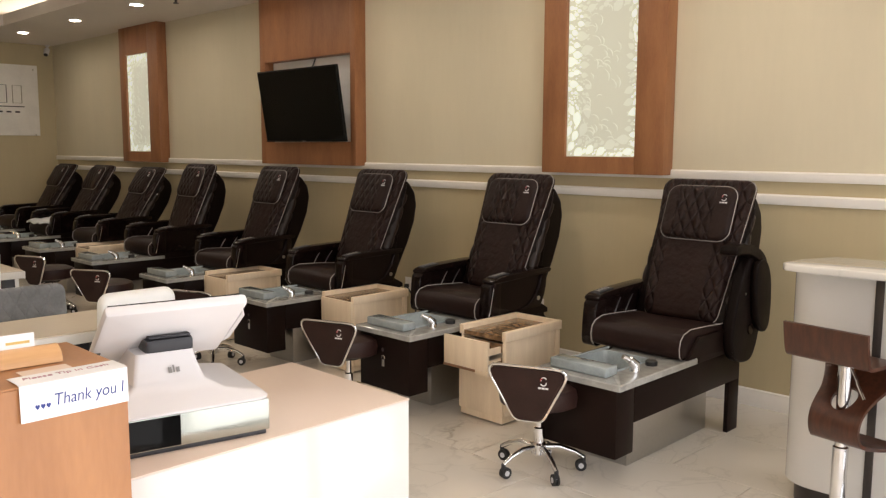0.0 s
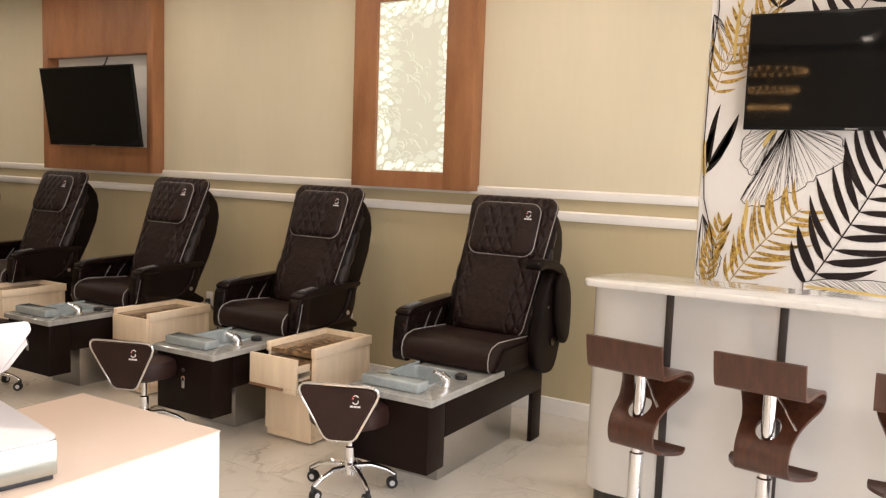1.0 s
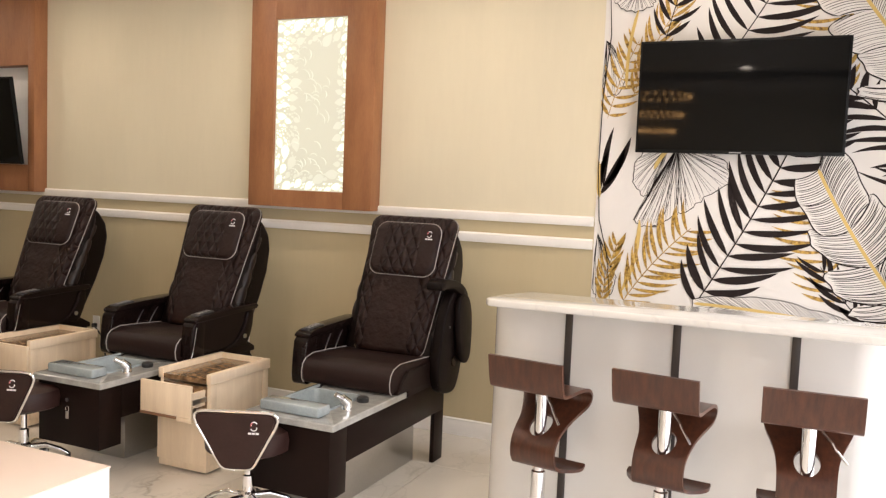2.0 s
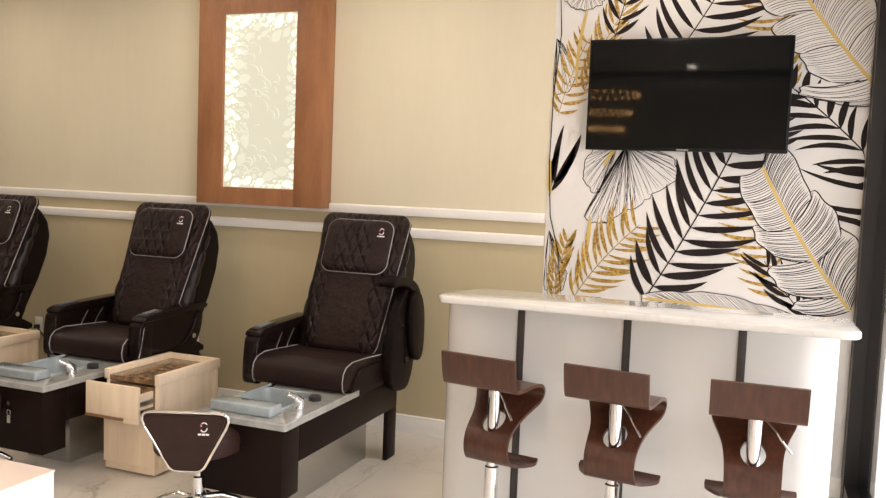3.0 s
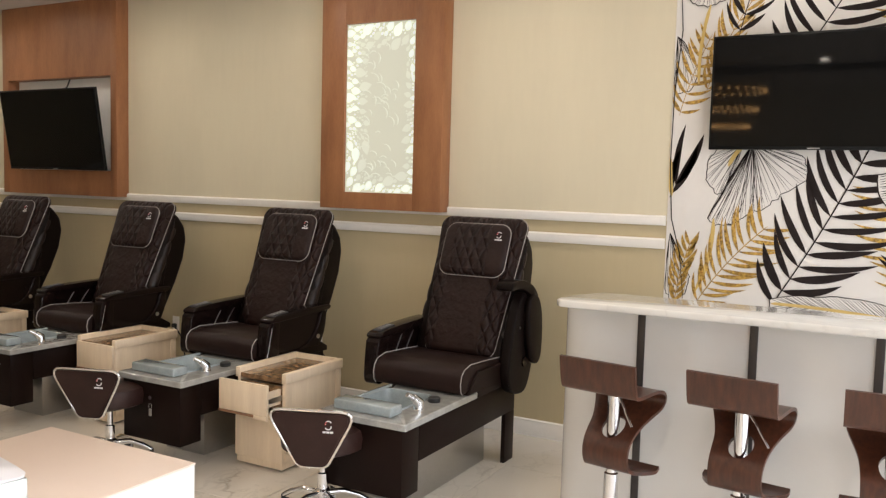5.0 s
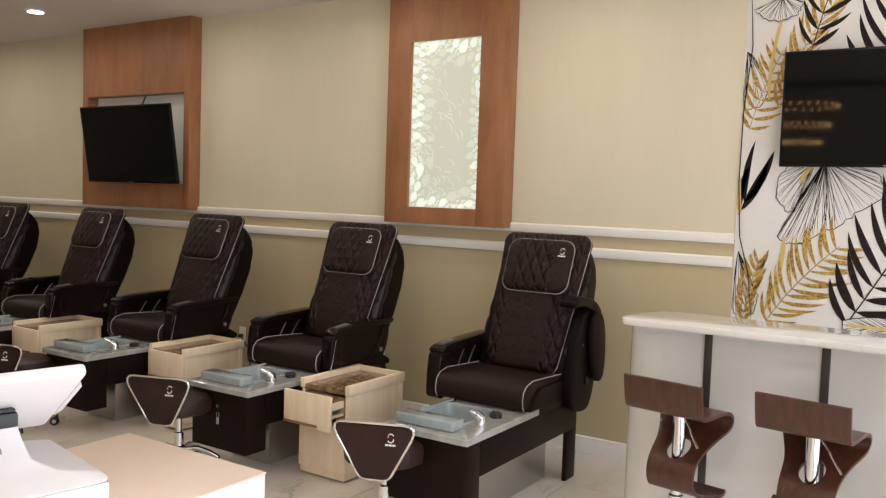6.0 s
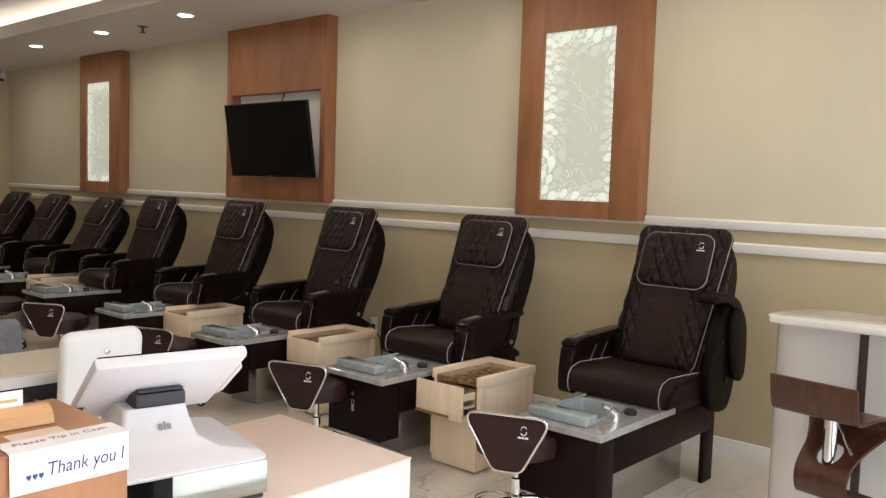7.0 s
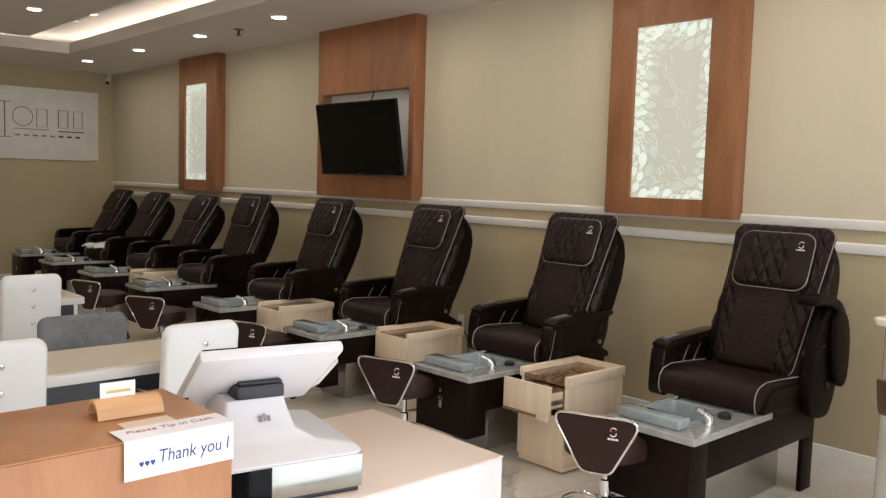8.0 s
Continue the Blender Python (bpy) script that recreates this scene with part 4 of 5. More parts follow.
# ---------------------------------------------------------------- the bar
bar = root("bar_counter", pose(0, 0, 0), "white glossy bar counter with dark strips and quartz top", "bar counter")
BX0, BX1, BY0, BY1 = -1.0, 0.655, 3.722, 4.06


def bar_outline(g, r):
    return rounded(BX1 - BX0 + 2 * g, BY1 - BY0 + 2 * g, r, 8, (BX0 + BX1) / 2, (BY0 + BY1) / 2)


part("body", prism_bm(bar_outline(0, 0.16), "z", 0.10, 1.049), "white", bar, "white gloss curved panelling")
part("plinth", prism_bm(bar_outline(-0.035, 0.14), "z", 0.0, 0.099), "stripe", bar, "dark recessed plinth")
topo = [(0.63, 3.545), (-0.885, 3.545), (-0.93, 3.552), (-0.953, 3.585), (-0.955, 3.64), (-0.93, 3.76), (-0.86, 3.93), (0.695, 3.93), (0.70, 3.60), (0.68, 3.56)]
part("worktop", prism_bm(topo, "z", 1.052, 1.083, 0.009, 3), "quartz", bar, "white veined quartz top")
for x in (-0.615, -0.160, 0.291):
    part("strip", box_bm(x - 0.016, x + 0.016, BY0 - 0.006, BY0 + 0.002, 0.10, 1.048, 0.001), "stripe", bar, "dark bronze strip")


def bar_stool(m, label):
    """Bent plywood: back, seat, front bend, waist with a hole for the post, footrest. Local: back on the -y side."""
    r = root("bar_stool", m, label, "bar stool", "bar stools at the counter")
    line = [(-0.170, 0.885, 0.165), (-0.162, 0.83, 0.165), (-0.150, 0.775, 0.165), (-0.135, 0.752, 0.165), (-0.10, 0.745, 0.165), (0.00, 0.745, 0.165), (0.07, 0.742, 0.165),
            (0.115, 0.728, 0.165), (0.135, 0.702, 0.162), (0.125, 0.672, 0.152), (0.08, 0.640, 0.130), (0.03, 0.607, 0.112), (-0.02, 0.575, 0.104), (-0.055, 0.540, 0.101),
            (-0.070, 0.500, 0.100), (-0.066, 0.460, 0.100), (-0.045, 0.428, 0.102), (-0.01, 0.412, 0.112), (0.035, 0.408, 0.145), (0.07, 0.411, 0.165), (0.10, 0.424, 0.165)]
    P = [Vector((0, a, b, w)) for a, b, w in line]
    fine = []
    for i in range(len(P) - 1):
        p0, p1, p2, p3 = P[max(i - 1, 0)], P[i], P[i + 1], P[min(i + 2, len(P) - 1)]
        for t in (0, 0.25, 0.5, 0.75):
            fine.append(0.5 * ((2 * p1) + (p2 - p0) * t + (2 * p0 - 5 * p1 + 4 * p2 - p3) * t * t + (3 * p1 - p0 - 3 * p2 + p3) * t ** 3))
    fine.append(P[-1])
    run = [0.0]
    for a, b in zip(fine, fine[1:]):
        run.append(run[-1] + math.hypot(b[1] - a[1], b[2] - a[2]))
    mid = min(range(len(fine)), key=lambda i: (fine[i][1] - 0.0) ** 2 + (fine[i][2] - 0.590) ** 2)
    bm = bmesh.new()
    nx, hx, hs = 16, 0.046, 0.062
    grid = [[bm.verts.new((p[3] * (2 * k / nx - 1), p[1], p[2])) for k in range(nx + 1)] for p in fine]

    def in_hole(i, k):
        return (grid[i][k].co.x / hx) ** 2 + ((run[i] - run[mid]) / hs) ** 2 < 1

    gone = {(i, k) for i in range(len(fine)) for k in range(nx + 1) if in_hole(i, k)}
    for i in range(len(fine) - 1):
        for k in range(nx):
            cell = [(i, k), (i, k + 1), (i + 1, k + 1), (i + 1, k)]
            if sum(q in gone for q in cell) < 4:
                bm.faces.new([grid[a][q] for a, q in cell])
    # the rim of the hole is drawn out to an oval
    for i, k in gone:
        v = grid[i][k]
        if v.link_faces:
            d = math.hypot(v.co.x / hx, (run[i] - run[mid]) / hs) or 1e-6
            v.co.x /= d
            s = run[mid] + (run[i] - run[mid]) / d
            j = max(q for q in range(len(run) - 1) if run[q] <= s)
            f = (s - run[j]) / (run[j + 1] - run[j])
            v.co.y, v.co.z = fine[j][1] * (1 - f) + fine[j + 1][1] * f, fine[j][2] * (1 - f) + fine[j + 1][2] * f
    bmesh.ops.delete(bm, geom=[v for v in bm.verts if not v.link_faces], context="VERTS")
    bmesh.ops.recalc_face_normals(bm, faces=bm.faces[:])
    bmesh.ops.solidify(bm, geom=bm.faces[:], thickness=0.014)
    shell = part("bent_shell", bm, "walnut", r, "walnut bentwood seat, back and footrest")
    part("post_cover", lathe_bm([(0.026, 0.50), (0.026, 0.728)], 20), "chrome", r)
    part("post", lathe_bm([(0.029, 0.02), (0.029, 0.395), (0.022, 0.40), (0.022, 0.51)], 20), "chrome", r, "chrome gas lift post")
    part("seat_plate", box_bm(-0.05, 0.05, -0.03, 0.07, 0.724, 0.731, 0.002), "plastic_b", r)
    part("base_disc", lathe_bm([(0.205, 0.0), (0.205, 0.008), (0.17, 0.016), (0.05, 0.03), (0.032, 0.05)], 36), "chrome", r)
    part("lever", tube_bm([(0.04, -0.03, 0.722), (0.075, -0.055, 0.69), (0.085, -0.065, 0.675), (0.125, -0.09, 0.63)], 0.005, 8), "chrome", r, "bent chrome lever")
    return r


b1 = bar_stool(pose(-0.655, 3.50, 0, 0, 0, -10), "walnut bentwood bar stool on a chrome post, at the bar")
copy_thing(b1, pose(-0.155, 3.50, 0.006, 0, 0, -8))
copy_thing(b1, pose(0.357, 3.50, 0.014, 0, 0, 2))

# ---------------------------------------------------------------- reception desk
desk = root("reception_desk", pose(0, 0, 0), "white glossy reception desk with a beige top", "reception desk")
part("front_panel", box_bm(-0.93, -0.908, 0.72, 1.437, 0.0, 0.9755, 0.001), "white", desk)
part("end_panel", box_bm(-1.36, -0.931, 1.412, 1.437, 0.0, 0.9755, 0.001), "white", desk)
part("back_panel", box_bm(-1.36, -1.34, -0.6, 1.411, 0.0, 0.9755, 0.001), "white", desk)
part("inner_board", box_bm(-1.339, -0.931, 0.72, 0.742, 0.0, 0.9755, 0.001), "white", desk)
part("desktop", box_bm(-1.362, -0.907, 0.7165, 1.439, 0.976, 0.980, 0.001), "beige_top", desk, "beige laminate top")
wc = root("wood_counter", pose(0, 0, 0), "tall cherry wood counter joined to the reception desk", "counter")
part("front_board", box_bm(-0.769, -0.749, -0.8, 0.714, 0.0, 1.2165, 0.001), "cherry_y", wc)
part("end_board", box_bm(-0.974, -0.770, 0.692, 0.714, 0.0, 1.2165, 0.001), "cherry_y", wc)
part("back_board", box_bm(-0.974, -0.954, -0.8, 0.691, 0.0, 1.2165, 0.001), "cherry_y", wc)
part("counter_top", box_bm(-0.975, -0.748, -0.8, 0.715, 1.217, 1.22, 0.001), "cherry_y", wc, "cherry veneer counter top")


def text_bm(words, size, m, shear=0.0):
    cu = bpy.data.curves.new("words", "FONT")
    cu.body, cu.size, cu.shear, cu.extrude, cu.offset = words, size, shear, 0.0002, -0.00008
    cu.align_x = "CENTER"
    ob = bpy.data.objects.new("words", cu)
    scene.collection.objects.link(ob)
    bpy.context.view_layer.update()
    me = bpy.data.meshes.new_from_object(ob.evaluated_get(bpy.context.evaluated_depsgraph_get()))
    bpy.data.objects.remove(ob)
    bm = bmesh.new()
    bm.from_mesh(me)
    bpy.data.meshes.remove(me)
    bm.transform(m)
    return bm


# faces +x: u runs along +y, v up
FACE = Matrix(((0, 0, 1, 0), (1, 0, 0, 0), (0, 1, 0, 0), (0, 0, 0, 1)))
note = root("paper_note", pose(0, 0, 0), "white handwritten tip note folded over the counter edge", "note")
pn = bmesh.new()
strip = [(-0.794, 1.2215), (-0.754, 1.2218), (-0.7455, 1.2200), (-0.7450, 1.198), (-0.7445, 1.169)]
for (xa, za), (xb, zb) in zip(strip, strip[1:]):
    q = [pn.verts.new(p) for p in ((xa, 0.562, za), (xa, 0.713, za), (xb, 0.713, zb), (xb, 0.562, zb))]
    pn.faces.new(q)
bmesh.ops.remove_doubles(pn, verts=pn.verts[:], dist=0.0001)
bmesh.ops.solidify(pn, geom=pn.faces[:], thickness=0.0006)
part("sheet", pn, "paper", note)
part("blue_words", text_bm("Thank you I", 0.025, Matrix.Translation((-0.7438, 0.656, 1.1855)) @ FACE @ Matrix.Diagonal((0.84, 1, 1, 1)), 0.12), "ink", note)
part("red_words", text_bm("Please Tip in Cash", 0.0165, Matrix.Translation((-0.769, 0.636, 1.2225)) @ Matrix(((0, -1, 0, 0), (1, 0, 0, 0), (0, 0, 1, 0), (0, 0, 0, 1))), 0.15), "ink_red", note)
dots = bmesh.new()
for k in range(3):
    hb = prism_bm([(0.584 + 0.0075 * k + a * 0.003, 1.188 + b * 0.0035) for a, b in ((0, -1.2), (1, 0), (0.9, 0.8), (0.4, 1), (0, 0.6), (-0.4, 1), (-0.9, 0.8), (-1, 0))], "x", -0.7442, -0.7436)
    me = bpy.data.meshes.new("t")
    hb.to_mesh(me)
    hb.free()
    dots.from_mesh(me)
    bpy.data.meshes.remove(me)
part("blue_hearts", dots, "ink", note)

holder = root("card_holder", pose(-0.872, 0.615, 1.22, 0, 0, -4), "curved pale wooden card holder with a business card", "card holder")
arch = [(0.034 * math.cos(a) * 1.0, 0.002 + 0.03 * math.sin(a)) for a in [math.pi * k / 10 for k in range(11)]] + [(0.028 * math.cos(a), 0.001 + 0.024 * math.sin(a)) for a in [math.pi * k / 10 for k in range(10, -1, -1)]]
arch = [(u * 0.78, v * 0.78) for u, v in arch]
part("arch", prism_bm(arch, "y", -0.045, 0.045, 0.0), wood("pale_holder_wood", (0.72, 0.42, 0.2), (0.6, 0.33, 0.14), 0.4, "y"), holder)
part("card", box_bm(-0.004, -0.0025, -0.034, 0.014, 0.0245, 0.046), "paper", holder, "white business card")
part("card_print", box_bm(-0.0024, -0.0019, -0.026, 0.007, 0.031, 0.035), "gold_flat", holder)
thing("paper_slip", box_bm(-0.827, -0.797, 0.585, 0.655, 1.2202, 1.2210), "beige_top", "small tan paper slip lying on the counter", "paper")

# register: base with steel band, wedge neck, tilted touch screen seen from behind
reg = root("cash_register", pose(-1.105, 0.945, 0.980, 0, 0, -12), "white touch screen cash register with a steel band", "cash register")
part("foot", box_bm(-0.135, 0.135, -0.165, 0.165, 0.0, 0.009, 0.002), "plastic_b", reg)
part("steel_band", box_bm(-0.140, 0.1405, -0.1705, 0.1705, 0.0095, 0.072, 0.003), "band", reg, "polished steel band")
part("small_display", box_bm(0.1406, 0.143, -0.110, -0.005, 0.013, 0.070), "screen", reg, "dark small display")
lid = bmesh.new()
rings = [(0.282, 0.344, 0.0725, 0), (0.284, 0.346, 0.077, 0), (0.268, 0.331, 0.085, -0.005), (0.22, 0.20, 0.096, -0.012), (0.165, 0.138, 0.112, -0.02), (0.12, 0.122, 0.142, -0.018), (0.085, 0.112, 0.166, -0.010)]
loops = [[lid.verts.new((u + ox, v, z)) for u, v in rounded(a, b, 0.02 if z < 0.09 else 0.010, 5)] for a, b, z, ox in rings]
for la, lb in zip(loops, loops[1:]):
    for k in range(len(la)):
        lid.faces.new((la[k], la[(k + 1) % len(la)], lb[(k + 1) % len(la)], lb[k]))
lid.faces.new(loops[0][::-1])
lid.faces.new(loops[-1])
bmesh.ops.recalc_face_normals(lid, faces=lid.faces[:])
part("housing", lid, "plastic_w", reg, "white plastic housing and neck")
for k, (a, h) in enumerate(((0.0, 0.011), (0.009, 0.015), (0.015, 0.010))):
    part("maker_mark", box_bm(0.0, 0.0012, a, a + (0.003 if k == 1 else 0.0065), -0.006, h - 0.006), "grey_print", reg).matrix_local = pose(0.0515, 0.0, 0.134, 0, -33, 0)
part("hinge", box_bm(-0.035, 0.03, -0.036, 0.058, 0.158, 0.192, 0.008), "plastic_b", reg, "black hinge block")
mon = box_bm(-0.012, 0.012, -0.134, 0.134, -0.122, 0.122, 0.009)
mon.transform(pose(0.0, 0.012, 0.202, 0, 56, 0))
ms = part("monitor", mon, "plastic_w", reg, "white back of the tilted touch screen")
scr = box_bm(-0.0145, -0.0125, -0.125, 0.125, -0.113, 0.113)
scr.transform(pose(0.0, 0.012, 0.202, 0, 56, 0))
po = box_bm(0.0121, 0.0135, -0.131, -0.118, -0.075, -0.050)
po.transform(pose(0.0, 0.012, 0.202, 0, 56, 0))
part("port", po, "plastic_b", ms, "black socket")
part("touch_screen", scr, "screen", ms)
tilt = pose(0.0, 0.012, 0.202, 0, 56, 0)
ear = prism_bm([(0.1345, -0.085), (0.147, -0.06), (0.147, 0.05), (0.1345, 0.075)], "x", -0.008, 0.008, 0.002, 1)
ear.transform(tilt)
part("card_reader", ear, "plastic_w", ms, "white card reader on the screen's edge")
cap = box_bm(-0.034, 0.031, -0.030, 0.052, 0.1925, 0.198, 0.003)
part("hinge_cover", cap, "plastic_b", reg)

# ---------------------------------------------------------------- manicure tables and chairs


def manicure_table(m, length, label):
    r = root("manicure_table", m, label, "table", "manicure tables")
    part("tabletop", box_bm(-0.23, 0.23, -length / 2, length / 2, 0.715, 0.76, 0.004), "white", r)
    part("top_sheet", box_bm(-0.222, 0.218, -length / 2 + 0.01, length / 2 - 0.01, 0.7605, 0.765), "table_top", r, "sand-coloured table surface")
    part("front_panel", box_bm(0.13, 0.15, -length / 2 + 0.04, length / 2 - 0.04, 0.10, 0.714), "dark_glass", r, "dark glossy front panel")
    part("end_panel", box_bm(-0.20, 0.15, length / 2 - 0.04, length / 2 - 0.015, 0.0, 0.714, 0.002), "white", r)
    part("end_panel", box_bm(-0.20, 0.15, -length / 2 + 0.015, -length / 2 + 0.04, 0.0, 0.714, 0.002), "white", r)
    return r


manicure_table(pose(-3.31, 0.70, 0), 2.3, "long white manicure table with a sand-coloured top")
manicure_table(pose(-5.35, 0.90, 0), 2.3, "white manicure table standing further back in the salon")


def salon_chair(m, mat, w, top, label, buttons):
    """Local: the back stands on the +x side, upright; chrome post and disc."""
    r = root("salon_chair", m, label, "chair", "manicure chairs")
    out = rounded(w, top - 0.46, 0.045, 6, 0, (top + 0.46) / 2)
    mm = Matrix(((0, 0.10, 1, 0.135), (1, 0, 0, 0), (0, 1, -0.10, 0), (0, 0, 0, 1)))
    bm = pillow_bm(out, 0.045, 0.03, mm)
    back = part("backrest", bm, mat, r)
    bm = pillow_bm([(-u, v) for u, v in out], 0.03, 0.02, mm @ Matrix.Rotation(math.pi, 4, "Y"))
    part("front_pad", bm, mat, back)
    for z in buttons:
        part("crystal_button", lathe_bm([(0.013, 0.0), (0.011, 0.006), (0.004, 0.009)], 8), "chrome", back).matrix_local = mm @ Matrix.Translation((0, z, 0.044))
    part("seat", box_bm(-0.24, 0.21, -w / 2 - 0.03, w / 2 + 0.03, 0.42, 0.50, 0.03, 3), mat, r)
    part("arm_bar", tube_bm([(0.18, w / 2 + 0.02, 0.66), (0.02, w / 2 + 0.05, 0.66), (-0.10, w / 2 + 0.05, 0.62), (-0.10, w / 2 + 0.04, 0.46)], 0.013, 8), "chrome", r)
    part("arm_bar", tube_bm([(0.18, -w / 2 - 0.02, 0.66), (0.02, -w / 2 - 0.05, 0.66), (-0.10, -w / 2 - 0.05, 0.62), (-0.10, -w / 2 - 0.04, 0.46)], 0.013, 8), "chrome", r)
    part("post", lathe_bm([(0.03, 0.02), (0.03, 0.42)], 16), "chrome", r)
    part("base_disc", lathe_bm([(0.23, 0), (0.23, 0.01), (0.05, 0.03)], 32), "chrome", r)
    return r


WL = "white leatherette salon chair with crystal buttons, at the manicure table"
w1 = salon_chair(pose(-3.06, 1.755, 0), "white_leather", 0.33, 0.95, WL, (0.87, 0.77, 0.67))
w1.matrix_world = pose(-3.124, 1.737, 0)
copy_thing(w1, pose(-3.14, 0.975, 0))
copy_thing(w1, pose(-5.09, 1.66, 0))
g1 = salon_chair(pose(-3.66, 1.605, 0, 0, 0, 180), "grey_leather", 0.42, 0.86, "grey quilted leatherette chair behind the manicure table", ())

# ---------------------------------------------------------------- sign on the end wall
sg = root("wall_sign", pose(0, 0, 0), "white sign panel with thin bronze shapes on the end wall", "sign")
part("board", box_bm(WEST + 0.004, WEST + 0.03, 3.05, 4.76, 1.70, 2.69, 0.002), "signboard", sg)
XF = WEST + 0.034


def stroke(points, r, mat="bronze_letter", closed=False):
    part("letter_shape", tube_bm([(XF, a, b) for a, b in points], r, 6, closed), mat, sg)


stroke([(3.50, 2.00), (3.50, 2.47)], 0.009)
stroke([(3.42, 2.475), (3.58, 2.475)], 0.006)
stroke([(3.42, 1.995), (3.58, 1.995)], 0.006)
ring = [(3.73 + 0.13 * math.cos(a), 2.285 + 0.13 * math.sin(a)) for a in [2 * math.pi * k / 24 for k in range(24)]]
stroke(ring, 0.006, closed=True)
for y0, y1, mt in ((3.91, 4.05, "bronze_letter"), (4.20, 4.33, "stripe"), (4.41, 4.53, "bronze_letter")):
    stroke([(y0, 2.155), (y0, 2.40), (y1, 2.40), (y1, 2.155)], 0.0055, mt, True)
stroke([(3.61, 2.115), (4.08, 2.115)], 0.006)
stroke([(4.20, 2.105), (4.56, 2.105)], 0.007, "stripe")
for k in range(8):
    stroke([(3.63 + 0.115 * k, 2.03), (3.69 + 0.115 * k, 2.03)], 0.012, "bronze_letter" if k < 5 else "stripe")
for a, b in ((4.70, 2.63), (4.70, 1.71), (3.6, 1.70)):
    part("screw_cap", tube_bm([(WEST + 0.03, a, b), (WEST + 0.036, a, b)], 0.009, 10), "chrome", sg)

# sockets low on the wall behind the chairs
for x in (-4.72, -3.30):
    o = root("wall_socket", pose(x, NORTH, 0.39), "white wall socket with a plugged black cable", "socket")
    part("plate", box_bm(-0.036, 0.036, -0.007, 0, -0.057, 0.057, 0.003), "trim", o)
    part("plug", box_bm(-0.015, 0.015, -0.04, -0.0075, -0.03, 0.0, 0.004), "rubber", o)
    part("cable", tube_bm([(0, -0.04, -0.015), (0.05, -0.06, -0.02), (0.12, -0.05, -0.1), (0.15, -0.04, -0.32)], 0.006, 8), "rubber", o)

# ---------------------------------------------------------------- leaf mural
MX0, MX1, MZ1 = -0.842, EAST - 0.062, SOFFIT
mural = structure("mural", box_bm(MX0, MX1, NORTH - 0.003, NORTH, 0.106, MZ1), "mural", "white mural wallpaper printed with black and gold leaves", "mural")
mural_layer = [0]


def clip_xz(x, z):
    return min(max(x, MX0 + 0.001), MX1 - 0.001), min(max(z, 0.11), MZ1 - 0.001)


def ribbon(bm, pts, w, y):
    """A drawn line of a given width, tapering to its ends."""
    n = len(pts)
    rows = []
    for i, (x, z) in enumerate(pts):
        a, b = pts[max(i - 1, 0)], pts[min(i + 1, n - 1)]
        d = Vector((b[0] - a[0], b[1] - a[1]))
        d = d.normalized() if d.length else Vector((1, 0))
        k = w * (1.0 if 0 < i < n - 1 else 0.35) / 2
        p, q = clip_xz(x - d.y * k, z + d.x * k), clip_xz(x + d.y * k, z - d.x * k)
        rows.append((bm.verts.new((p[0], y, p[1])), bm.verts.new((q[0], y, q[1]))))
    for (a, b), (c, d) in zip(rows, rows[1:]):
        bm.faces.new((a, b, d, c))


def curve(p0, p1, bow, n=8):
    """A bowed line from p0 to p1."""
    d = Vector((p1[0] - p0[0], p1[1] - p0[1]))
    s = Vector((-d.y, d.x))
    return [(p0[0] + d.x * t + s.x * bow * 4 * t * (1 - t), p0[1] + d.y * t + s.y * bow * 4 * t * (1 - t)) for t in (k / n for k in range(n + 1))]


def blade(bm, p0, p1, bow, w, y, n=8):
    """A pointed leaf blade."""
    pts = curve(p0, p1, bow, n)
    rows = []
    for i, (x, z) in enumerate(pts):
        t = i / n
        a, b = pts[max(i - 1, 0)], pts[min(i + 1, n)]
        d = Vector((b[0] - a[0], b[1] - a[1])).normalized()
        k = w / 2 * (math.sin(math.pi * min(1, t ** 0.8)) ** 0.8 + 0.04)
        p, q = clip_xz(x - d.y * k, z + d.x * k), clip_xz(x + d.y * k, z - d.x * k)
        rows.append((bm.verts.new((p[0], y, p[1])), bm.verts.new((q[0], y, q[1]))))
    for (a, b), (c, d) in zip(rows, rows[1:]):
        bm.faces.new((a, b, d, c))


def next_y():
    mural_layer[0] += 1
    return NORTH - 0.003 - 0.00015 * mural_layer[0]


def print_part(name, bm, mat, label=""):
    bmesh.ops.recalc_face_normals(bm, faces=bm.faces[:])
    if bm.faces and sum(f.normal.y for f in bm.faces) > 0:
        bmesh.ops.reverse_faces(bm, faces=bm.faces[:])
    me = bpy.data.meshes.new(name)
    bm.to_mesh(me)
    bm.free()
    me.materials.append(M[mat])
    ob = new(name, me)
    ob.parent = mural
    return tagged(ob, label)


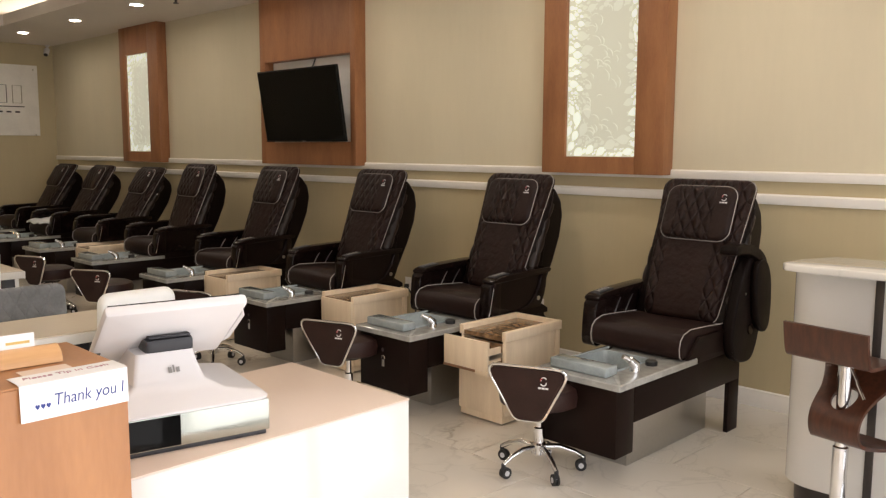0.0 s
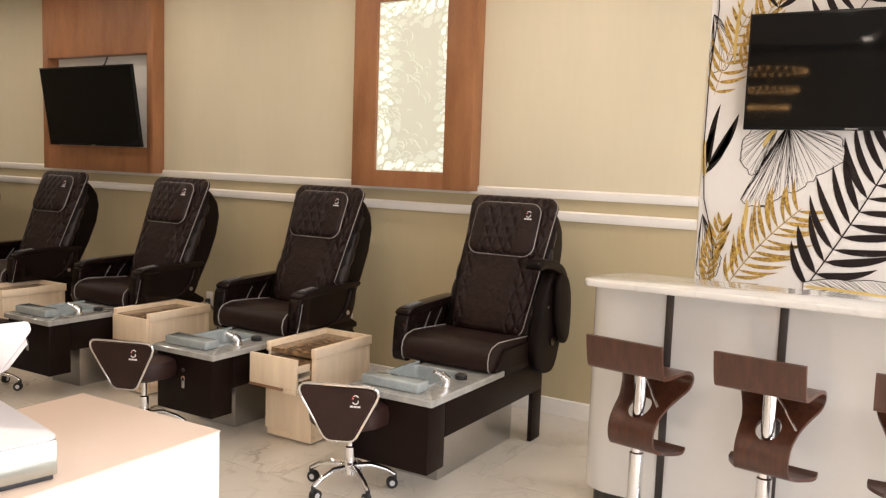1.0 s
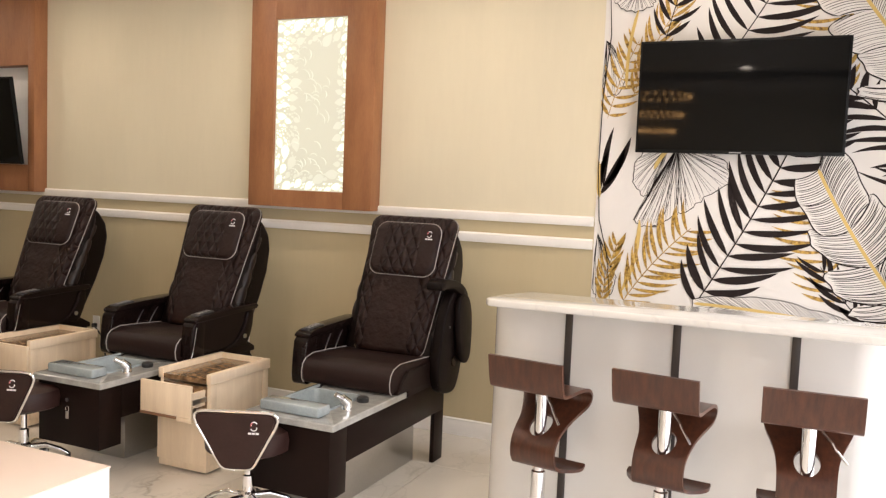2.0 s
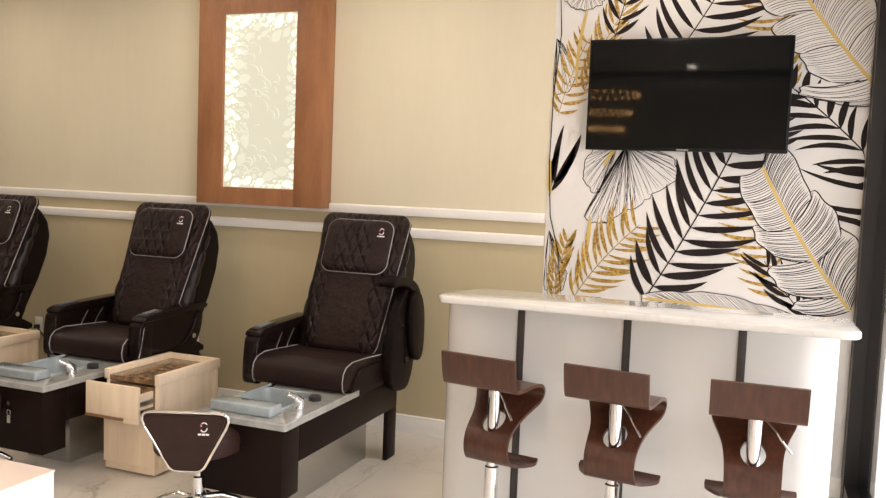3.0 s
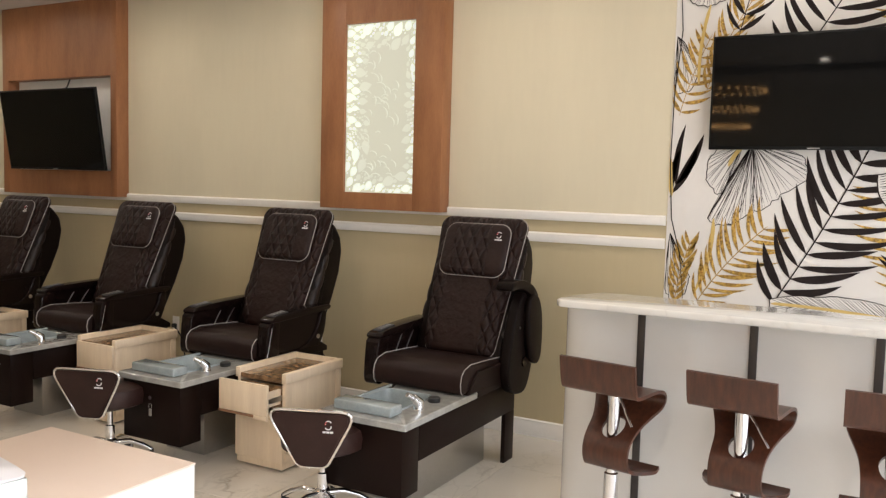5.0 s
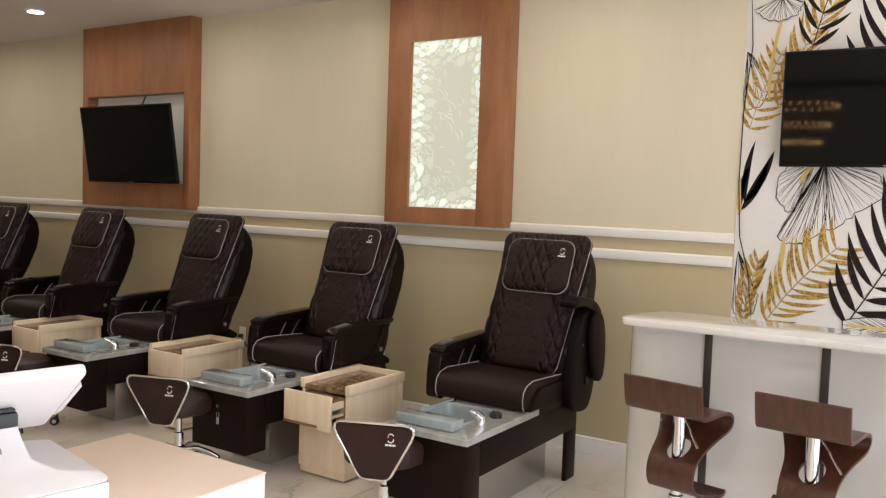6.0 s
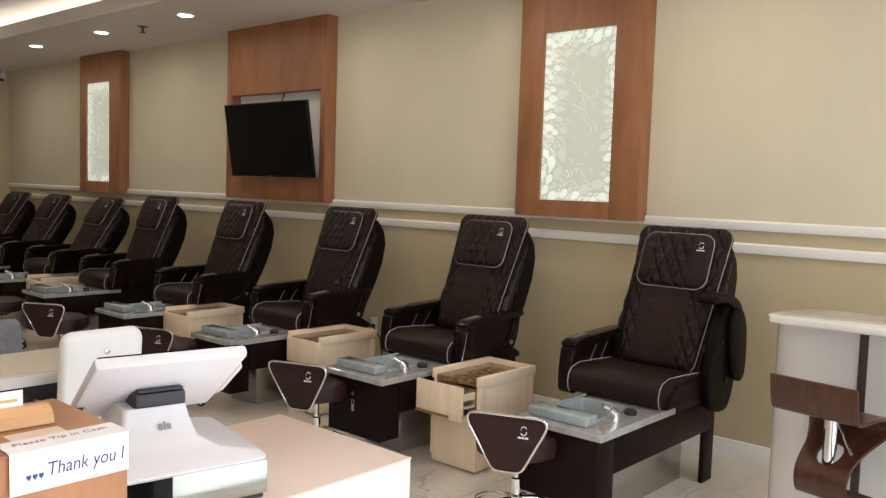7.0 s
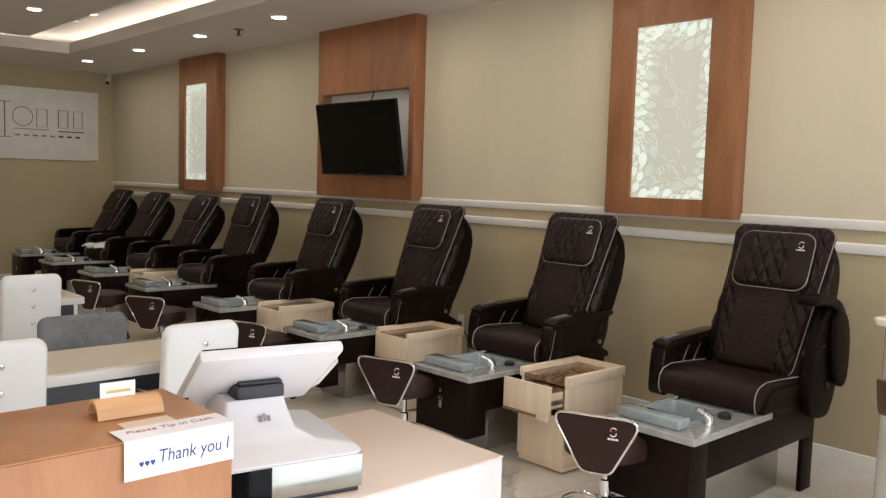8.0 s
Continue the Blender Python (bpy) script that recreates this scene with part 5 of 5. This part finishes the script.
def frond(p0, p1, mat, n, left, right, w, al, ar, bow=0.03, seed=1, stem=0.006, label=""):
    """A palm frond: a stem with blades on both sides; left, right: blade lengths; al, ar: their directions in degrees."""
    rnd = random.Random(seed)
    y = next_y()
    bm = bmesh.new()
    st = curve(p0, p1, bow, 14)
    ribbon(bm, st, stem, y)
    for i in range(n):
        t = (i + 0.4) / n
        k = t * 14
        a, b = st[int(k)], st[min(int(k) + 1, 14)]
        x, z = a[0] + (b[0] - a[0]) * (k % 1), a[1] + (b[1] - a[1]) * (k % 1)
        size = 0.55 + 0.75 * math.sin(math.pi * (0.15 + 0.72 * t))
        for ln, ang, sg in ((left, al, 1), (right, ar, -1)):
            if ln <= 0:
                continue
            q = radians(ang + rnd.uniform(-5, 5))
            l2 = ln * size * rnd.uniform(0.85, 1.08)
            blade(bm, (x, z), (x + l2 * math.cos(q), z + l2 * math.sin(q)), sg * rnd.uniform(0.04, 0.09), w * rnd.uniform(0.8, 1.15), y)
    return print_part("palm_frond", bm, mat, label)


def drawn_leaf(rim, rib, veins, seed, label="outlined broad leaf print", line=0.0035):
    """A broad leaf in outline: paper-white fill, wavy rim, fine veins from the rib to the rim."""
    rnd = random.Random(seed)
    y = next_y()
    bm = bmesh.new()
    co = []
    for x, z in rim:
        p = clip_xz(x, z)
        co.append(bm.verts.new((p[0], y, p[1])))
    bm.faces.new(co)
    bmesh.ops.triangulate(bm, faces=bm.faces[:])
    fill = print_part("leaf_fill", bm, "mural")
    bm = bmesh.new()
    y = next_y()
    ribbon(bm, list(rim) + [rim[0]], line * 1.3, y)
    n = len(rim)
    for i in range(veins):
        t = (i + 0.5) / veins
        k = t * n
        a, b = rim[int(k) % n], rim[(int(k) + 1) % n]
        e = (a[0] + (b[0] - a[0]) * (k % 1), a[1] + (b[1] - a[1]) * (k % 1))
        # the foot of the vein on the rib, drawn towards its root
        best = min(range(len(rib)), key=lambda j: (rib[j][0] - e[0]) ** 2 + (rib[j][1] - e[1]) ** 2)
        s = rib[max(0, best - max(3, len(rib) // 8))]
        pts = curve(s, (e[0] + rnd.uniform(-0.004, 0.004), e[1]), rnd.uniform(-0.03, 0.05), 7)
        ribbon(bm, pts, line * rnd.uniform(0.5, 0.85), y)
    return print_part("leaf_lines", bm, "black_print", label)


def banana(p0, p1, w, bow, veins, seed, ribmat="gold_flat"):
    rnd = random.Random(seed)
    rib = curve(p0, p1, bow, 48)
    lo, hi = [], []
    for i, (x, z) in enumerate(rib):
        t = i / 48
        a, b = rib[max(i - 1, 0)], rib[min(i + 1, 48)]
        d = Vector((b[0] - a[0], b[1] - a[1])).normalized()
        k = w * math.sin(math.pi * (0.06 + 0.9 * t)) ** 0.6
        n1, n2 = 1 - 0.16 * abs(math.sin(8 * t + seed)) ** 9 + rnd.uniform(-0.02, 0.02), 1 - 0.16 * abs(math.sin(7 * t + 2 * seed)) ** 9 + rnd.uniform(-0.02, 0.02)
        lo.append((x - d.y * k * n1 + d.x * k * 0.35, z + d.x * k * n1 + d.y * k * 0.35))
        hi.append((x + d.y * k * n2 + d.x * k * 0.35, z - d.x * k * n2 + d.y * k * 0.35))
    drawn_leaf(lo + hi[::-1], rib, veins, seed)
    bm = bmesh.new()
    ribbon(bm, rib, 0.016, next_y())
    print_part("leaf_rib", bm, ribmat, "ochre leaf rib print")


def torn_leaf(p0, p1, bow, left, right, seed, ink=1.0, ribmat="gold_flat"):
    """A broad leaf torn into lobes: each lobe spans a stretch of the rib and reaches out some way in one direction, with fine near-parallel veins."""
    rnd = random.Random(seed)
    rib = curve(p0, p1, bow, 60)

    def on_rib(t):
        k = min(max(t, 0), 0.9999) * 60
        a, b = rib[int(k)], rib[int(k) + 1]
        return a[0] + (b[0] - a[0]) * (k % 1), a[1] + (b[1] - a[1]) * (k % 1)

    for t0, t1, reach, ang in list(left) + list(right):
        n, rows = 18, []
        ph = rnd.uniform(0, 6)
        for i in range(n + 1):
            u = i / n
            a = radians(ang + 10 * (u - 0.5))
            ln = reach * (0.80 + 0.20 * math.sin(math.pi * u) ** 0.5) * (1 + 0.035 * math.sin(11 * u + ph))
            b = on_rib(t0 + (t1 - t0) * u)
            rows.append((b, (b[0] + ln * math.cos(a), b[1] + ln * math.sin(a))))
        bm, y = bmesh.new(), next_y()
        co = [bm.verts.new((q[0], y, q[1])) for q in [clip_xz(*p) for p in [r[0] for r in rows] + [r[1] for r in rows[::-1]]]]
        bm.faces.new(co)
        bmesh.ops.triangulate(bm, faces=bm.faces[:])
        print_part("leaf_fill", bm, "mural")
        bm, y = bmesh.new(), next_y()
        bend = rnd.choice((-0.06, 0.06, 0.09))
        ribbon(bm, [r[1] for r in rows], 0.0065, y)
        ribbon(bm, curve(rows[0][0], rows[0][1], bend, 8), 0.0058, y)
        ribbon(bm, curve(rows[-1][0], rows[-1][1], bend, 8), 0.0058, y)
        many = max(5, int(math.hypot(rows[0][1][0] - rows[-1][1][0], rows[0][1][1] - rows[-1][1][1]) / 0.0140 * ink ** 0.5))
        for i in range(1, many):
            k = i / many * n
            (a, b), (c, d) = rows[int(k)], rows[min(int(k) + 1, n)]
            e = k % 1
            foot = (a[0] + (c[0] - a[0]) * e, a[1] + (c[1] - a[1]) * e)
            tip = (b[0] + (d[0] - b[0]) * e, b[1] + (d[1] - b[1]) * e)
            cut = rnd.uniform(0.86, 1.0)
            tip = (foot[0] + (tip[0] - foot[0]) * cut, foot[1] + (tip[1] - foot[1]) * cut)
            ribbon(bm, curve(foot, tip, bend + rnd.uniform(-0.02, 0.02), 8), ink * rnd.uniform(0.0020, 0.0034), y)
        print_part("leaf_lines", bm, "black_print", "outlined broad leaf print")
    bm = bmesh.new()
    ribbon(bm, rib, 0.017, next_y())
    print_part("leaf_rib", bm, ribmat, "ochre leaf rib print")


def fan(apex, rim, veins, seed):
    """A hanging fan-shaped leaf whose veins meet at one point."""
    rnd = random.Random(seed)
    fine = []
    for (a, b), (c, d) in zip(rim, rim[1:]):
        for k in range(5):
            t = k / 5
            fine.append((a + (c - a) * t + 0.006 * math.sin(3.1 * len(fine)), b + (d - b) * t + 0.006 * math.sin(2.3 * len(fine) + seed)))
    fine.append(rim[-1])
    drawn_leaf([apex] + fine, [apex, apex], veins, seed)


def line_part(pts, w, mat, label=""):
    bm = bmesh.new()
    ribbon(bm, pts, w, next_y())
    return print_part("printed_line", bm, mat, label)


# from the back layer to the front
fan((-0.83, 2.42), [(-0.80, 2.40), (-0.70, 2.22), (-0.74, 2.12), (-0.83, 2.10), (-0.841, 2.2)], 22, 5)
fan((-0.82, 1.32), [(-0.78, 1.20), (-0.70, 1.08), (-0.72, 0.98), (-0.80, 0.93), (-0.841, 1.0)], 20, 6)
frond((-0.66, 2.10), (-0.36, 2.70), "gold", 12, 0.15, 0.14, 0.019, 100, 40, 0.05, 21, 0.004, "gold glitter frond print")
frond((-0.80, 1.98), (-0.64, 2.42), "gold", 9, 0.12, 0.13, 0.019, 115, 10, 0.03, 22, 0.004, "gold glitter frond print")
frond((0.44, 2.12), (0.36, 2.68), "gold", 11, 0.19, 0.10, 0.020, 176, 60, 0.02, 23, 0.004, "gold glitter frond print")
frond((-0.22, 2.22), (0.22, 2.98), "black_print", 11, 0.27, 0.30, 0.031, 118, 10, -0.02, 24, 0.006, "black palm frond print")
frond((-0.50, 2.40), (-0.34, 2.96), "black_print", 7, 0.17, 0.15, 0.024, 118, 30, 0.02, 25, 0.005, "black palm frond print")
frond((0.42, 2.15), (0.98, 1.60), "black_print", 10, 0.15, 0.25, 0.032, 82, 182, 0.03, 26, 0.007, "black palm frond print")
frond((1.06, 1.30), (0.98, 1.78), "black_print", 5, 0.40, 0.0, 0.033, 174, 0, 0.0, 27, 0.006, "black palm frond print")
frond((-0.832, 1.52), (-0.79, 1.62), "black_print", 2, 0.27, 0.29, 0.04, 84, 68, 0.0, 28, 0.004, "black leaf print")
line_part(curve((-0.822, 1.53), (-0.838, 1.74), 0.02), 0.024, "gold_flat")
fan((-0.45, 1.82), [(-0.55, 1.84), (-0.63, 1.73), (-0.635, 1.62), (-0.57, 1.54), (-0.53, 1.58)], 24, 10)
fan((-0.40, 1.82), [(-0.53, 1.58), (-0.62, 1.41), (-0.58, 1.375), (-0.48, 1.38), (-0.39, 1.455), (-0.34, 1.46), (-0.24, 1.55), (-0.09, 1.65), (-0.15, 1.76)], 64, 7)
line_part(curve((-0.52, 1.70), (-0.40, 1.85), 0.08), 0.022, "gold_flat")
line_part(curve((-0.665, 1.00), (-0.585, 1.41), -0.06), 0.022, "gold_flat", "ochre stem print")
frond((-0.66, 0.93), (-0.30, 1.38), "gold", 13, 0.19, 0.18, 0.020, 98, 2, 0.04, 29, 0.005, "gold glitter frond print")
frond((-0.78, 0.92), (-0.70, 1.28), "gold", 9, 0.10, 0.10, 0.019, 110, 55, 0.03, 30, 0.004, "gold glitter frond print")
frond((0.44, 1.02), (0.26, 1.62), "gold", 12, 0.19, 0.10, 0.019, 174, 50, -0.03, 31, 0.004, "gold glitter frond print")
frond((0.60, 0.92), (0.36, 1.22), "black_print", 6, 0.17, 0.14, 0.024, 150, 100, 0.03, 32, 0.005, "black palm frond print")
frond((-0.265, 0.945), (0.24, 1.98), "black_print", 15, 0.27, 0.30, 0.039, 111, 9, -0.02, 33, 0.007, "black palm frond print")
torn_leaf((0.79, 0.99), (0.32, 1.72), 0.03, [(-0.0, 0.14, 0.24, 196), (0.10, 0.37, 0.25, 190), (0.35, 0.62, 0.22, 182), (0.60, 1.0, 0.155, 202)],
          [(0.0, 0.36, 0.26, 66), (0.34, 0.62, 0.23, 58), (0.60, 1.0, 0.20, 66)], 13, 1.45)
banana((0.56, 0.90), (-0.26, 0.965), 0.075, -0.02, 110, 14)
torn_leaf((0.90, 2.06), (0.38, 2.74), 0.02, [(0.0, 0.20, 0.36, 184), (0.18, 0.46, 0.22, 190), (0.44, 0.72, 0.24, 198), (0.70, 1.0, 0.21, 194)],
          [(0.0, 0.40, 0.30, 62), (0.38, 0.76, 0.26, 58), (0.74, 1.0, 0.20, 66)], 11)
fan((-0.66, 2.70), [(-0.80, 2.64), (-0.74, 2.585), (-0.66, 2.57), (-0.58, 2.60), (-0.55, 2.66)], 26, 9)
line_part(curve((-0.70, 2.15), (-0.655, 2.58), 0.04), 0.018, "gold_flat")
line_part([(-0.832, 2.9), (-0.80, 2.45), (-0.83, 2.1), (-0.835, 1.7), (-0.815, 1.4), (-0.76, 1.2), (-0.73, 0.95)], 0.006, "black_print")


# ---------------------------------------------------------------- chandelier behind the walk, mirrored in the screen
M["crystal"] = glow("lit_crystal", (1.0, 0.55, 0.20), 30)
ch = root("chandelier", pose(-1.65, -1.5, 0), "three-tier crystal chandelier with warm lights", "chandelier")
for rad, z in ((0.42, 2.78), (0.33, 2.55), (0.24, 2.34)):
    ring = part("ring", tube_bm([(rad * math.cos(a), rad * math.sin(a), z) for a in [2 * math.pi * k / 32 for k in range(32)]], 0.018, 8, True), "gold_flat", ch)
    bm = bmesh.new()
    for k in range(26):
        a = 2 * math.pi * k / 26
        tube_bm([(rad * math.cos(a), rad * math.sin(a), z - 0.015), (rad * math.cos(a), rad * math.sin(a), z - 0.05)], [0.016, 0.006], 6, bm=bm)
    part("crystal_row", bm, "crystal", ring)
part("rod", tube_bm([(0, 0, 2.3), (0, 0, TOP)], 0.008, 8), "gold_flat", ch)
for rad, z in ((0.42, 2.78), (0.33, 2.55), (0.24, 2.34)):
    part("spoke", tube_bm([(-rad, 0, z), (rad, 0, z)], 0.006, 6), "gold_flat", ch)

# ---------------------------------------------------------------- floor tiles, last
TX, TY = 1.2, 0.6
tile_me = {}
nx = int((EAST - WEST) / TX) + 1
floor_ob = bpy.data.objects["floor"]
for j in range(int((NORTH - SOUTH) / TY) + 1):
    for i in range(-1, nx):
        x0, y1 = EAST - TX * (i + 1) + (0.4 * (j % 3)) - 0.4, NORTH - TY * j
        xa, xb = max(x0 + 0.002, WEST), min(x0 + TX - 0.002, EAST)
        ya, yb = max(y1 - TY + 0.002, SOUTH), y1 - 0.002
        if xb - xa < 0.02 or yb - ya < 0.02:
            continue
        key = (round(xb - xa, 3), round(yb - ya, 3))
        if key not in tile_me:
            tile_me[key] = mesh_of("floor_tile", box_bm(0, xb - xa, 0, yb - ya, -0.006, 0.0, 0.001, 1), M["marble"], False)
        ob = new("floor_tile", tile_me[key])
        ob.location = (xa, ya, 0)
        ob.parent = floor_ob
